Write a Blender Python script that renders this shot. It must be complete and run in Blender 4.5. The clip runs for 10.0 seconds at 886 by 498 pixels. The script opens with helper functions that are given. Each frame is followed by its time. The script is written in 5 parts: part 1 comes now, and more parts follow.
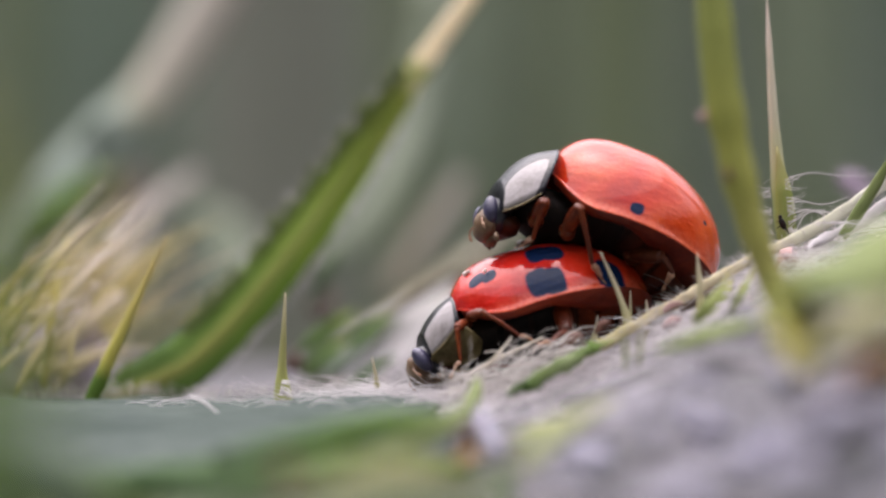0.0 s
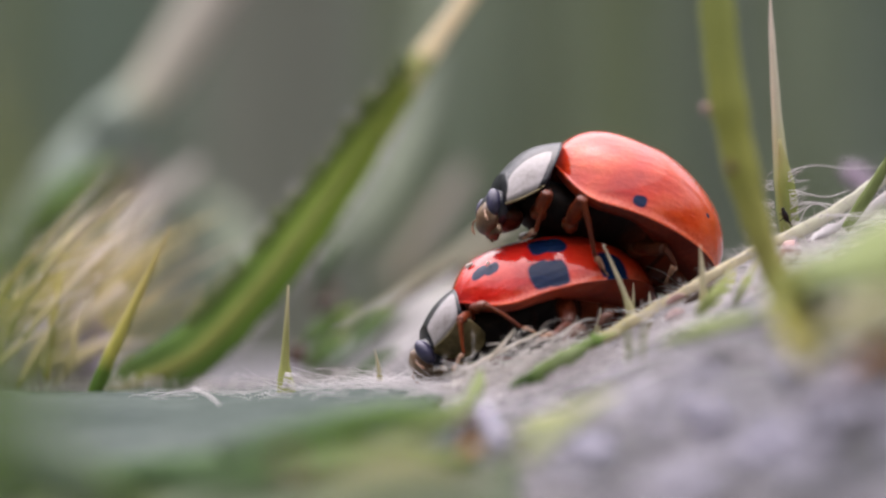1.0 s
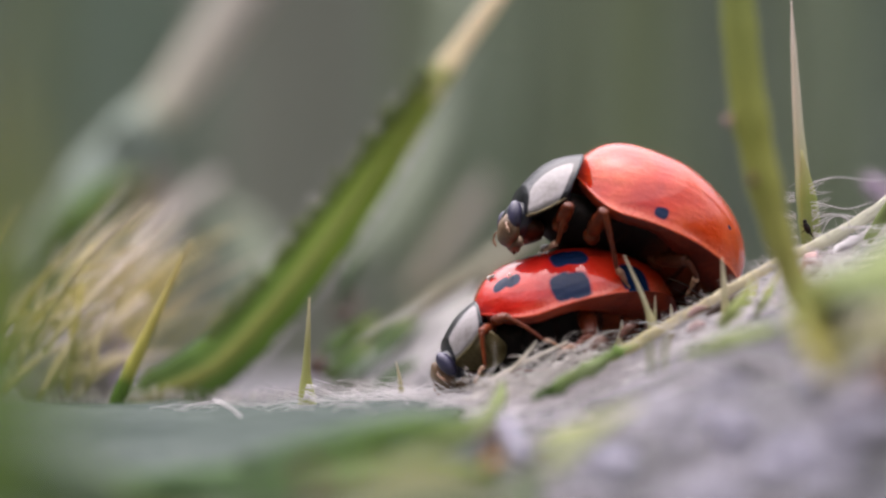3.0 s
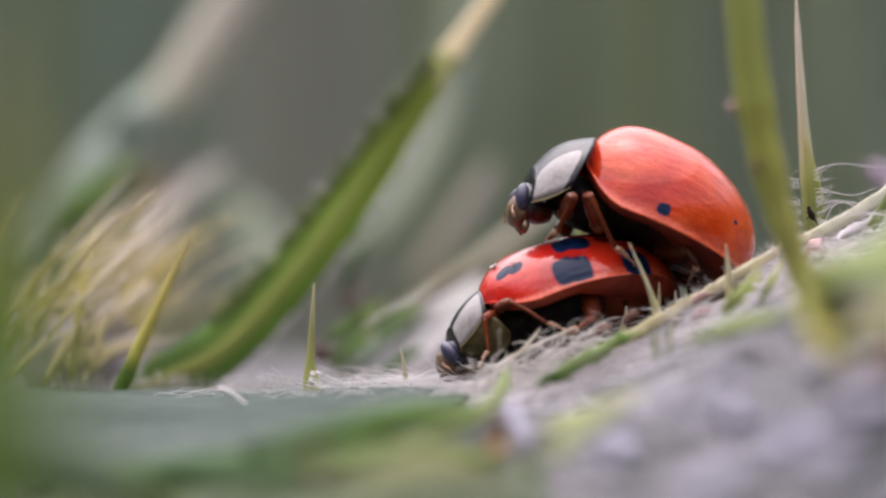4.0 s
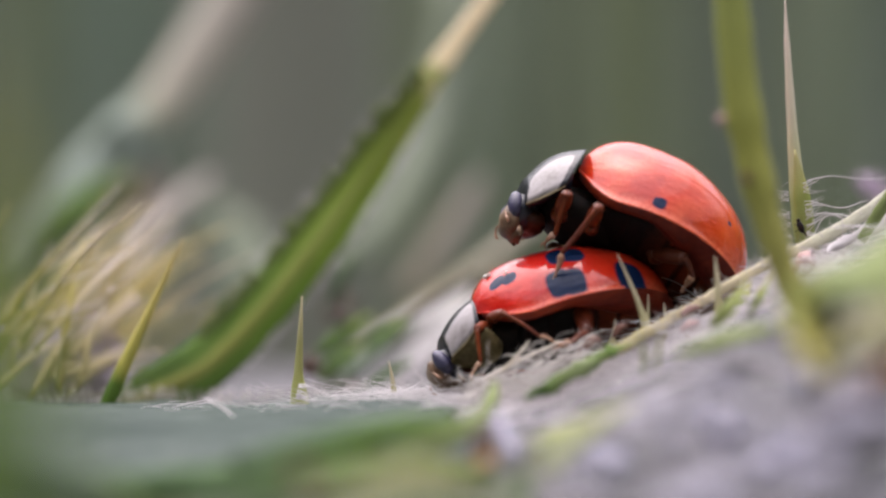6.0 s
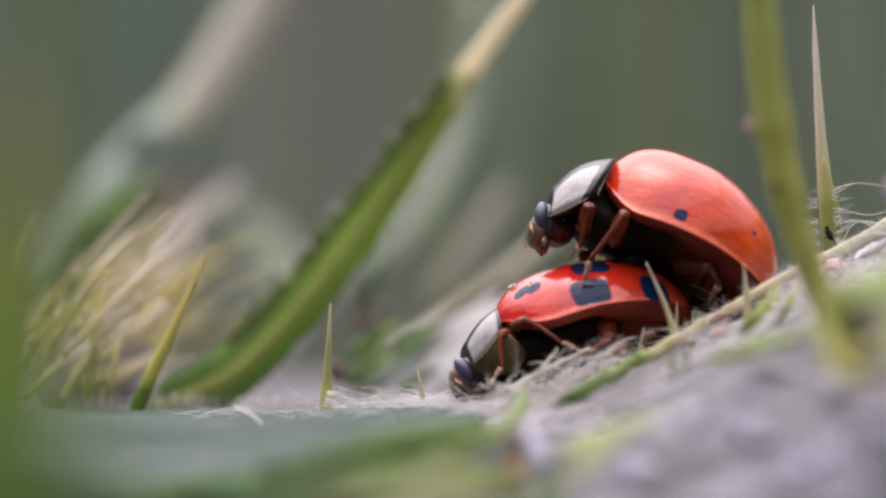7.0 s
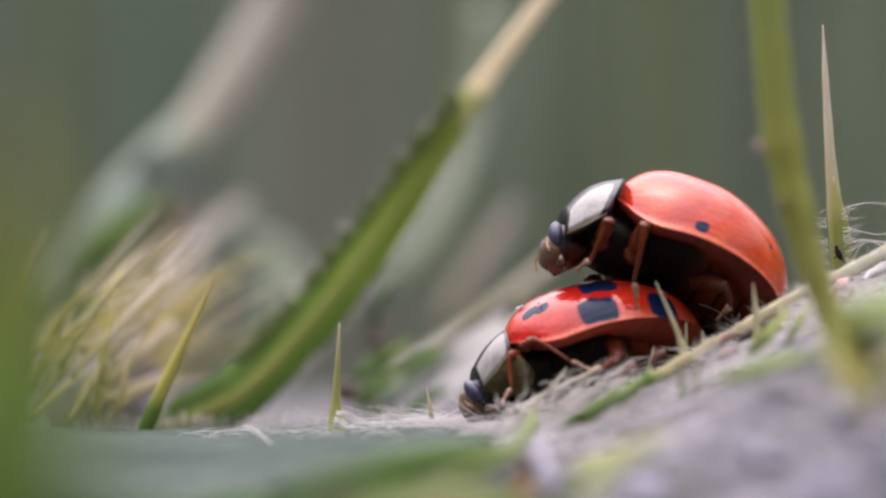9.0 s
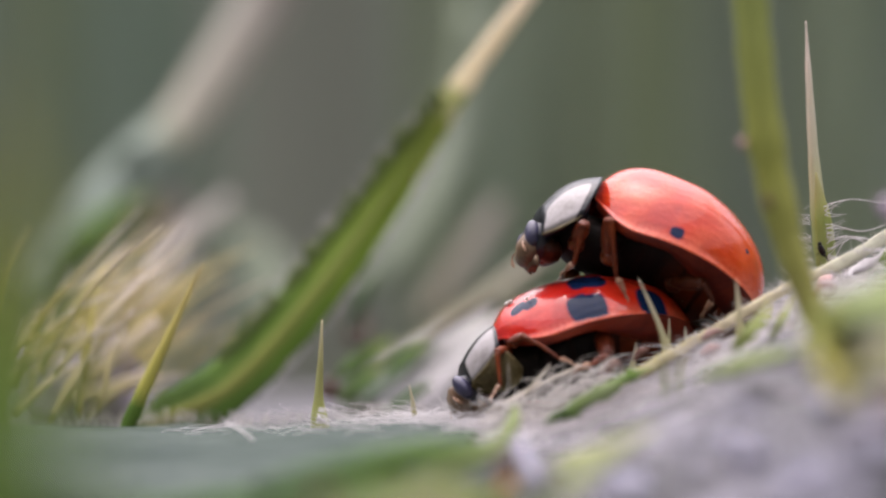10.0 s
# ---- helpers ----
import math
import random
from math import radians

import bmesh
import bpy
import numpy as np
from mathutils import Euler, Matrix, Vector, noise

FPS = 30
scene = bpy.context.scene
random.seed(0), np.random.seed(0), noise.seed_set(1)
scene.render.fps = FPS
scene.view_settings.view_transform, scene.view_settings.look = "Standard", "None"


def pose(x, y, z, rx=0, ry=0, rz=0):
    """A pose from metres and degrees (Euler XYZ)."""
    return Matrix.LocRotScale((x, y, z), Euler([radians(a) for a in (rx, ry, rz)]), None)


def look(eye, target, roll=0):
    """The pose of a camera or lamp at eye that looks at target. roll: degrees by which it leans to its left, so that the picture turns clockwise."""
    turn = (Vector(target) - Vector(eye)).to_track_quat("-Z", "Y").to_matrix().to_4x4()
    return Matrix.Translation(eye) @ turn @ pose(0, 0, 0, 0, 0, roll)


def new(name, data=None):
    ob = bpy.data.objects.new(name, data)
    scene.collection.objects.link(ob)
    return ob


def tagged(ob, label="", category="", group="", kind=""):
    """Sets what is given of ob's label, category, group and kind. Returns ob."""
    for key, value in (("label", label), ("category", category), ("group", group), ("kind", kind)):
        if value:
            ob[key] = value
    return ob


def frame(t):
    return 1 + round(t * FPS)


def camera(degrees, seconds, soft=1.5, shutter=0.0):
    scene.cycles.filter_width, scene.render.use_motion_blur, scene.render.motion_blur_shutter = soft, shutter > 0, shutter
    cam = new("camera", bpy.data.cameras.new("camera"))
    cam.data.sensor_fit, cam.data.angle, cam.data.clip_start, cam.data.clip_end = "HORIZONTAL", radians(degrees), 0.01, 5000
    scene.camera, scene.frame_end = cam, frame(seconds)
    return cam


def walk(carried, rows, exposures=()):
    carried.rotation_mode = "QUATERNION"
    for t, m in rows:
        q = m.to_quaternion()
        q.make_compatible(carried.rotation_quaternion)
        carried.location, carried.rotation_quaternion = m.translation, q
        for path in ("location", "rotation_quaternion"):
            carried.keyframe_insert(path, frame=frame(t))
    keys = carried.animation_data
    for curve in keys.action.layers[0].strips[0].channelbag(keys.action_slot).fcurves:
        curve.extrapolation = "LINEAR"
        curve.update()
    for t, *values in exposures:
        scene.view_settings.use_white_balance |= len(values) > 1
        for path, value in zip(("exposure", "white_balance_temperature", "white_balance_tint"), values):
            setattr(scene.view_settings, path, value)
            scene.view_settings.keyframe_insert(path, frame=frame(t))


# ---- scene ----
# One unit of the plan below is a millimetre; meshes are brought to metres when they are linked.
MM = 0.001

# ---- camera ----
cam = camera(8.41, 10.0, soft=2.4)
cam.data.dof.use_dof = True
cam.data.dof.focus_distance = 0.1592
cam.data.dof.aperture_fstop = 40.0
PATH = [
    (0, -0.000, -160.000, 0.000, 0.0000, 0.0000),
    (0.2, -0.017, -160.000, -0.011, -0.0155, 0.0236),
    (0.5, -0.022, -159.920, -0.026, -0.0370, 0.0314),
    (0.7, -0.029, -160.000, -0.035, -0.0494, 0.0408),
    (1, -0.015, -160.000, -0.040, -0.0572, 0.0219),
    (1.2, -0.017, -159.952, -0.044, -0.0623, 0.0249),
    (1.5, -0.013, -159.920, -0.017, -0.0245, 0.0185),
    (1.7, -0.027, -159.904, -0.005, -0.0064, 0.0387),
    (2, -0.078, -159.872, 0.010, 0.0138, 0.1118),
    (2.2, -0.093, -159.840, 0.011, 0.0159, 0.1333),
    (2.5, -0.122, -159.840, 0.022, 0.0314, 0.1749),
    (2.7, -0.126, -159.840, 0.020, 0.0292, 0.1805),
    (3, -0.129, -159.872, 0.023, 0.0335, 0.1844),
    (3.2, -0.156, -159.872, 0.002, 0.0034, 0.2235),
    (4.3, -0.144, -159.920, -0.050, -0.0709, 0.2063),
    (4.5, -0.114, -159.920, -0.032, -0.0456, 0.1633),
    (4.7, -0.073, -160.000, -0.020, -0.0284, 0.1053),
    (5, -0.111, -160.128, -0.017, -0.0245, 0.1595),
    (5.2, -0.099, -160.000, -0.014, -0.0198, 0.1419),
    (6.3, -0.090, -159.363, 0.051, 0.0731, 0.1290),
    (6.5, -0.180, -159.331, 0.071, 0.1014, 0.2579),
    (6.8, -0.204, -159.442, 0.068, 0.0967, 0.2923),
    (7, -0.241, -159.490, 0.057, 0.0817, 0.3456),
    (7.2, -0.372, -159.363, 0.066, 0.0946, 0.5330),
    (7.5, -0.478, -159.204, 0.136, 0.1943, 0.6847),
    (7.7, -0.408, -159.204, 0.138, 0.1977, 0.5846),
    (8, -0.458, -159.267, 0.162, 0.2321, 0.6564),
    (8.2, -0.450, -159.299, 0.165, 0.2364, 0.6448),
    (8.5, -0.288, -159.394, 0.163, 0.2334, 0.4131),
    (8.7, -0.318, -159.363, 0.156, 0.2235, 0.4556),
    (9, -0.290, -159.315, 0.161, 0.2300, 0.4152),
    (9.5, -0.216, -159.299, 0.144, 0.2068, 0.3099),
    (10, -0.199, -159.204, 0.143, 0.2050, 0.2854),
]
walk(cam, [(t, pose(x * MM, y * MM, z * MM, 90 + up, 0, left)) for t, x, y, z, up, left in PATH])

# ---- light: a bright overcast sky with a broad, weak sun behind the clouds ----
world = bpy.data.worlds.new("sky")
scene.world = world
world.use_nodes = True
wn = world.node_tree.nodes
sky = wn.new("ShaderNodeTexSky")
sky.sky_type = "NISHITA"
sky.sun_disc = False
sky.sun_elevation = radians(75)
sky.sun_rotation = radians(323)
sky.air_density, sky.dust_density, sky.ozone_density = 1.0, 2.0, 1.0
wn["Background"].inputs["Strength"].default_value = 0.15
haze = wn.new("ShaderNodeHueSaturation")
haze.inputs["Saturation"].default_value = 0.2
world.node_tree.links.new(sky.outputs["Color"], haze.inputs["Color"])
world.node_tree.links.new(haze.outputs["Color"], wn["Background"].inputs["Color"])
sun = new("sun", bpy.data.lights.new("sun", "SUN"))
sun.data.energy, sun.data.angle, sun.data.color = 0.7, radians(88), (1.0, 0.95, 0.89)
sun.matrix_world = look((-0.15, 0.20, 0.96), (0, 0, 0))
scene.view_settings.exposure = 2.1
scene.view_settings.use_white_balance = True
scene.view_settings.white_balance_temperature, scene.view_settings.white_balance_tint = 6720, 19.0


# ---- materials ----
def nodes_of(name):
    m = bpy.data.materials.new(name)
    m.use_nodes = True
    t = m.node_tree
    return m, t, t.nodes["Principled BSDF"]


def coords(t, scale=1000.0, stretch=(1, 1, 1), source="Object"):
    co, mp = t.nodes.new("ShaderNodeTexCoord"), t.nodes.new("ShaderNodeMapping")
    mp.inputs["Scale"].default_value = [scale * s for s in stretch]
    t.links.new(co.outputs[source], mp.inputs["Vector"])
    return mp.outputs["Vector"]


def noise_of(t, vec, scale, detail=4.0, rough=0.6):
    n = t.nodes.new("ShaderNodeTexNoise")
    n.inputs["Scale"].default_value, n.inputs["Detail"].default_value, n.inputs["Roughness"].default_value = scale, detail, rough
    t.links.new(vec, n.inputs["Vector"])
    return n.outputs["Fac"]


def ramp(t, fac, stops):
    r = t.nodes.new("ShaderNodeValToRGB")
    e = r.color_ramp.elements
    while len(e) < len(stops):
        e.new(0.5)
    for el, (p, c) in zip(e, stops):
        el.position, el.color = p, (*c, 1)
    t.links.new(fac, r.inputs["Fac"])
    return r.outputs["Color"]


def blend(t, fac, a, b, mode="MIX"):
    m = t.nodes.new("ShaderNodeMix")
    m.data_type, m.blend_type = "RGBA", mode
    for sock, v in ((0, fac), (6, a), (7, b)):
        if isinstance(v, (int, float)):
            m.inputs[sock].default_value = v
        elif isinstance(v, tuple):
            m.inputs[sock].default_value = (*v, 1)
        else:
            t.links.new(v, m.inputs[sock])
    return m.outputs[2]


def maths(t, op, a, b=0.0, c=0.0, clamp=False):
    n = t.nodes.new("ShaderNodeMath")
    n.operation, n.use_clamp = op, clamp
    for i, v in enumerate((a, b, c)):
        if isinstance(v, (int, float)):
            n.inputs[i].default_value = v
        else:
            t.links.new(v, n.inputs[i])
    return n.outputs[0]


def bumped(t, p, fac, depth_mm, strength=0.6):
    b = t.nodes.new("ShaderNodeBump")
    b.inputs["Distance"].default_value, b.inputs["Strength"].default_value = depth_mm * MM, strength
    t.links.new(fac, b.inputs["Height"])
    t.links.new(b.outputs["Normal"], p.inputs["Normal"])


def plain(name, low, mid, high, rough=0.5, size=1.0, stretch=(1, 1, 1), depth=0.03, thin=0.0, spec=0.4):
    """A surface of three tones at two scales, with fine relief; thin: how much light comes through it."""
    m, t, p = nodes_of(name)
    v = coords(t, 1000.0, stretch)
    coarse, fine = noise_of(t, v, 0.45 / size, 3), noise_of(t, v, 4.0 / size, 5)
    f = maths(t, "ADD", maths(t, "MULTIPLY", coarse, 0.65), maths(t, "MULTIPLY", fine, 0.35))
    c = ramp(t, f, [(0.34, low), (0.5, mid), (0.66, high)])
    t.links.new(c, p.inputs["Base Color"])
    p.inputs["Roughness"].default_value = rough
    p.inputs["Specular IOR Level"].default_value = spec
    bumped(t, p, fine, depth)
    if thin:
        tr, mx = t.nodes.new("ShaderNodeBsdfTranslucent"), t.nodes.new("ShaderNodeMixShader")
        t.links.new(c, tr.inputs["Color"])
        mx.inputs["Fac"].default_value = thin
        t.links.new(p.outputs["BSDF"], mx.inputs[1])
        t.links.new(tr.outputs["BSDF"], mx.inputs[2])
        t.links.new(mx.outputs["Shader"], t.nodes["Material Output"].inputs["Surface"])
    return m


def along(name, stops, rough=0.5, thin=0.25, streak=0.35, rib=None):
    """A blade or stem whose colour changes from foot to tip (by its U), with streaks along it; rib: the colour of its midrib."""
    m, t, p = nodes_of(name)
    uv = t.nodes.new("ShaderNodeTexCoord").outputs["UV"]
    sep = t.nodes.new("ShaderNodeSeparateXYZ")
    t.links.new(uv, sep.inputs[0])
    v = coords(t, 1000.0)
    wob = maths(t, "MULTIPLY_ADD", noise_of(t, v, 0.8, 3), 0.16, -0.08)
    c = ramp(t, maths(t, "ADD", sep.outputs["X"], wob), stops)
    st = t.nodes.new("ShaderNodeMapping")
    st.inputs["Scale"].default_value = (5, 40, 1)
    t.links.new(uv, st.inputs["Vector"])
    lines = noise_of(t, st.outputs["Vector"], 1.0, 4)
    c = blend(t, streak, c, ramp(t, lines, [(0.3, (0.25, 0.25, 0.22)), (0.7, (1, 1, 1))]), "MULTIPLY")
    if rib:
        across = maths(t, "ABSOLUTE", maths(t, "SUBTRACT", sep.outputs["Y"], 0.5))
        wide = maths(t, "SUBTRACT", 1.2, maths(t, "MULTIPLY", across, 5.0), clamp=True)
        fade = maths(t, "MULTIPLY_ADD", sep.outputs["X"], -10.5, 7.5, clamp=True)
        c = blend(t, maths(t, "MULTIPLY", wide, fade), c, rib)
    t.links.new(c, p.inputs["Base Color"])
    p.inputs["Roughness"].default_value = rough
    p.inputs["Specular IOR Level"].default_value = 0.2
    bumped(t, p, lines, 0.04)
    if thin:
        tr, mx = t.nodes.new("ShaderNodeBsdfTranslucent"), t.nodes.new("ShaderNodeMixShader")
        t.links.new(c, tr.inputs["Color"])
        mx.inputs["Fac"].default_value = thin
        t.links.new(p.outputs["BSDF"], mx.inputs[1])
        t.links.new(tr.outputs["BSDF"], mx.inputs[2])
        t.links.new(mx.outputs["Shader"], t.nodes["Material Output"].inputs["Surface"])
    return m


def shell(name, low, mid, high, spots, warm, coat):
    """Lacquered wing case: red with black spots, sky blue worked into their colour, at (x, y, z, radius along, radius
    across) on both halves.
    """
    m, t, p = nodes_of(name)
    v = coords(t)
    sep = t.nodes.new("ShaderNodeSeparateXYZ")
    t.links.new(v, sep.inputs[0])
    coarse, fine = noise_of(t, v, 0.75, 5, 0.5), noise_of(t, v, 9.0, 4)
    c = ramp(t, maths(t, "ADD", maths(t, "MULTIPLY", coarse, 0.85), maths(t, "MULTIPLY", fine, 0.15)), [(0.36, low), (0.5, mid), (0.66, high)])
    # more orange towards the tail
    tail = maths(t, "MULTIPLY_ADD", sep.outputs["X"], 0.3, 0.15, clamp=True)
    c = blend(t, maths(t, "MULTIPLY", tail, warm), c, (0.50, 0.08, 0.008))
    veins = noise_of(t, coords(t, 1000.0, (0.35, 2.2, 2.2)), 1.3, 3)
    c = blend(t, 0.35, c, ramp(t, veins, [(0.3, (0.55, 0.4, 0.4)), (0.65, (1, 1, 1))]), "MULTIPLY")
    side = maths(t, "ABSOLUTE", sep.outputs["Y"])
    edge = maths(t, "MULTIPLY_ADD", noise_of(t, v, 3.0, 3), 0.26, -0.13)
    mask = None
    for x, y, z, rx, ry in spots:
        dx = maths(t, "DIVIDE", maths(t, "SUBTRACT", sep.outputs["X"], x), rx)
        dy = maths(t, "DIVIDE", maths(t, "SUBTRACT", side, y), ry)
        dz = maths(t, "DIVIDE", maths(t, "SUBTRACT", sep.outputs["Z"], z), ry)
        across = maths(t, "SQRT", maths(t, "ADD", maths(t, "MULTIPLY", dy, dy), maths(t, "MULTIPLY", dz, dz)))
        d = maths(t, "POWER", maths(t, "ADD", maths(t, "POWER", maths(t, "ABSOLUTE", dx), 3.0), maths(t, "POWER", across, 3.0)), 0.333)
        k = maths(t, "MULTIPLY", maths(t, "SUBTRACT", maths(t, "ADD", 1.0, edge), d), 6.0, clamp=True)
        mask = k if mask is None else maths(t, "MAXIMUM", mask, k)
    # the thin flange along the rim is paler, with fine pits
    flange = maths(t, "MULTIPLY_ADD", sep.outputs["Z"], -2.6, 1.1, clamp=True)
    pits = ramp(t, noise_of(t, v, 14.0, 2), [(0.36, (0.32, 0.05, 0.03)), (0.54, (0.54, 0.16, 0.09))])
    c = blend(t, maths(t, "MULTIPLY", flange, 0.45), c, pits)
    # the spots are black; the blue of reflected sky is put into their colour
    c = blend(t, mask, c, (0.004, 0.013, 0.045))
    t.links.new(c, p.inputs["Base Color"])
    p.inputs["Roughness"].default_value = 0.2
    t.links.new(maths(t, "MULTIPLY_ADD", coarse, 0.16, 0.12), p.inputs["Roughness"])
    p.inputs["Coat Roughness"].default_value = 0.06
    t.links.new(maths(t, "MULTIPLY_ADD", mask, -0.75 * coat, coat), p.inputs["Coat Weight"])
    p.inputs["Coat IOR"].default_value = 1.45
    p.inputs["Specular IOR Level"].default_value = 0.06
    p.inputs["Subsurface Weight"].default_value = 0.12
    p.inputs["Subsurface Radius"].default_value = (0.0006, 0.0002, 0.0001)
    p.inputs["Subsurface Scale"].default_value = 1.0
    lump = maths(t, "ADD", maths(t, "MULTIPLY", coarse, 0.8), maths(t, "ADD", maths(t, "MULTIPLY", fine, 0.10), maths(t, "MULTIPLY", veins, 0.3)))
    bumped(t, p, lump, 0.22, 0.8)
    return m


def pronotum_paint(name, mid, half, low, wide, power):
    """Black with an ivory patch on each flank: U runs from back to front, V from margin to margin."""
    m, t, p = nodes_of(name)
    v = coords(t)
    sep = t.nodes.new("ShaderNodeSeparateXYZ")
    t.links.new(t.nodes.new("ShaderNodeTexCoord").outputs["UV"], sep.inputs[0])
    fine, broad = noise_of(t, v, 7.0, 4), noise_of(t, v, 1.5, 2)
    side = maths(t, "ABSOLUTE", maths(t, "MULTIPLY_ADD", sep.outputs["Y"], 2.0, -1.0))
    skew = maths(t, "MULTIPLY_ADD", side, -0.16, maths(t, "ADD", sep.outputs["X"], 0.14))
    dx = maths(t, "POWER", maths(t, "ABSOLUTE", maths(t, "DIVIDE", maths(t, "SUBTRACT", skew, mid), half)), power)
    dy = maths(t, "POWER", maths(t, "ABSOLUTE", maths(t, "DIVIDE", maths(t, "SUBTRACT", side, low), wide)), power)
    d = maths(t, "ADD", maths(t, "ADD", dx, dy), maths(t, "MULTIPLY_ADD", broad, 0.9, -0.45))
    k = maths(t, "MULTIPLY", maths(t, "SUBTRACT", 1.0, d), 4.0, clamp=True)
    ivory = ramp(t, maths(t, "ADD", maths(t, "MULTIPLY", fine, 0.4), maths(t, "MULTIPLY", broad, 0.6)), [(0.30, (0.14, 0.122, 0.12)), (0.45, (0.24, 0.218, 0.225)), (0.7, (0.32, 0.296, 0.316))])
    t.links.new(blend(t, k, (0.008, 0.008, 0.014), ivory), p.inputs["Base Color"])
    t.links.new(maths(t, "MULTIPLY_ADD", k, 0.1, 0.3), p.inputs["Roughness"])
    p.inputs["Specular IOR Level"].default_value = 0.36
    bumped(t, p, fine, 0.03)
    return m


def abdomen_paint(name):
    """Black breast turning to red-brown towards the tail, ringed by the joints of the segments."""
    m, t, p = nodes_of(name)
    v = coords(t)
    sep = t.nodes.new("ShaderNodeSeparateXYZ")
    t.links.new(v, sep.inputs[0])
    fine = noise_of(t, v, 5.0, 4)
    at = maths(t, "ADD", maths(t, "MULTIPLY_ADD", sep.outputs["X"], 0.3, 0.35), maths(t, "MULTIPLY_ADD", fine, 0.2, -0.1))
    c = ramp(t, at, [(0.27, (0.006, 0.004, 0.004)), (0.42, (0.05, 0.010, 0.004)), (0.62, (0.15, 0.026, 0.008)), (1.0, (0.20, 0.035, 0.010))])
    ring = maths(t, "SINE", maths(t, "MULTIPLY_ADD", sep.outputs["X"], 10.5, maths(t, "MULTIPLY", fine, 1.2)))
    groove = maths(t, "MULTIPLY_ADD", ring, 2.0, 2.2, clamp=True)
    t.links.new(blend(t, groove, (0.012, 0.004, 0.003), c), p.inputs["Base Color"])
    p.inputs["Roughness"].default_value, p.inputs["Specular IOR Level"].default_value = 0.6, 0.12
    bumped(t, p, groove, 0.08)
    return m


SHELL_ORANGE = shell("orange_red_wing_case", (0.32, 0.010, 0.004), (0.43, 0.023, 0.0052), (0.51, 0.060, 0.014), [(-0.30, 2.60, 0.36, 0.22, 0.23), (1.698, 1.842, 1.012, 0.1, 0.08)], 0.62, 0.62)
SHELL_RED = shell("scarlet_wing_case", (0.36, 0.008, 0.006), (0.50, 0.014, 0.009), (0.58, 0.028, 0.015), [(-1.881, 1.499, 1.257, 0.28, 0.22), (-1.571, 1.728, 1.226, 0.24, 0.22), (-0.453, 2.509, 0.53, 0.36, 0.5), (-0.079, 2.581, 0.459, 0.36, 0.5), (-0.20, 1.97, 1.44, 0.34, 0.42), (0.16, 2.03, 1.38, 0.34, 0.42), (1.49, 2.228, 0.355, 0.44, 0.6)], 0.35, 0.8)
PRONOTUM = pronotum_paint("black_and_ivory_pronotum", 0.56, 0.425, 0.82, 0.265, 4.5)
PRONOTUM_BROAD = pronotum_paint("black_pronotum_with_broad_ivory_flanks", 0.56, 0.47, 0.79, 0.26, 6.0)
TAN = plain("pale_tan_chitin", (0.054, 0.02488, 0.015), (0.1296, 0.07464, 0.045), (0.216, 0.1493, 0.1), 0.4, 0.4, depth=0.02)
BLACK = plain("black_chitin", (0.003, 0.0025, 0.0025), (0.008, 0.005, 0.0045), (0.022, 0.010, 0.007), 0.6, 0.5, depth=0.03, spec=0.15)
FACE = plain("blue_black_head", (0.008, 0.009, 0.016), (0.014, 0.016, 0.026), (0.03, 0.032, 0.05), 0.28, 0.4, depth=0.015)
BROWN = plain("red_brown_chitin", (0.03402, 0.005202, 0.00238), (0.09072, 0.01561, 0.005355), (0.1814, 0.03815, 0.01071), 0.32, 0.5, depth=0.02, spec=0.25)
# BROWN darkened: blacker hind legs, plus the shade on them put into the colour
BROWN_SHADED = plain("shaded_red_brown_chitin", (0.018, 0.004, 0.002), (0.05, 0.011, 0.005), (0.10, 0.024, 0.009), 0.35, 0.5, depth=0.02, spec=0.25)
EYE = plain("slate_violet_eye", (0.0187, 0.017, 0.0391), (0.034, 0.03145, 0.0713), (0.0595, 0.05525, 0.115), 0.4, 0.35, depth=0.015, spec=0.5)
CHEEK = plain("olive_tan_chitin", (0.105, 0.07975, 0.0308), (0.195, 0.1522, 0.07), (0.33, 0.261, 0.14), 0.45, 0.5, depth=0.02, thin=0.15)
CLAW = plain("pale_horn", (0.16, 0.07, 0.04), (0.30, 0.16, 0.10), (0.48, 0.32, 0.24), 0.35, 0.3, depth=0.01)
UNDER = plain("dark_red_underside", (0.072, 0.00693, 0.00336), (0.153, 0.01694, 0.00672), (0.234, 0.0308, 0.00924), 0.35, 0.6, depth=0.02, thin=0.25, spec=0.3)
# more scarlet than UNDER, and brighter in place of the light it catches
UNDER_SCARLET_LIT = plain("lit_scarlet_brown_underside", (0.13, 0.014, 0.007), (0.27, 0.032, 0.012), (0.38, 0.06, 0.02), 0.3, 0.6, (0.4, 2, 2), depth=0.03, thin=0.1)
ABDOMEN = abdomen_paint("dark_abdomen")
WOOL = plain("grey_wool", (0.03552, 0.03784, 0.03537), (0.09688, 0.09464, 0.1037), (0.2002, 0.1924, 0.2227), 0.9, 1.6, depth=0.08, spec=0.1)
TUFT = plain("lilac_wool", (0.1704, 0.1678, 0.2087), (0.2612, 0.255, 0.3186), (0.3521, 0.3411, 0.423), 0.95, 2.2, depth=0.15, spec=0.05)
# darker copy of TUFT that stands in for shadow
TUFT_SHADED = plain("shaded_wool", (0.07258, 0.07908, 0.0769), (0.1331, 0.1375, 0.1464), (0.2057, 0.2044, 0.2294), 0.95, 1.5, depth=0.15, spec=0.05)
PALEFIBRE = plain("pale_fibre", (0.527, 0.493, 0.4675), (0.646, 0.612, 0.5865), (0.731, 0.7055, 0.6885), 0.7, 2.0, depth=0.0, thin=0.3, spec=0.2)
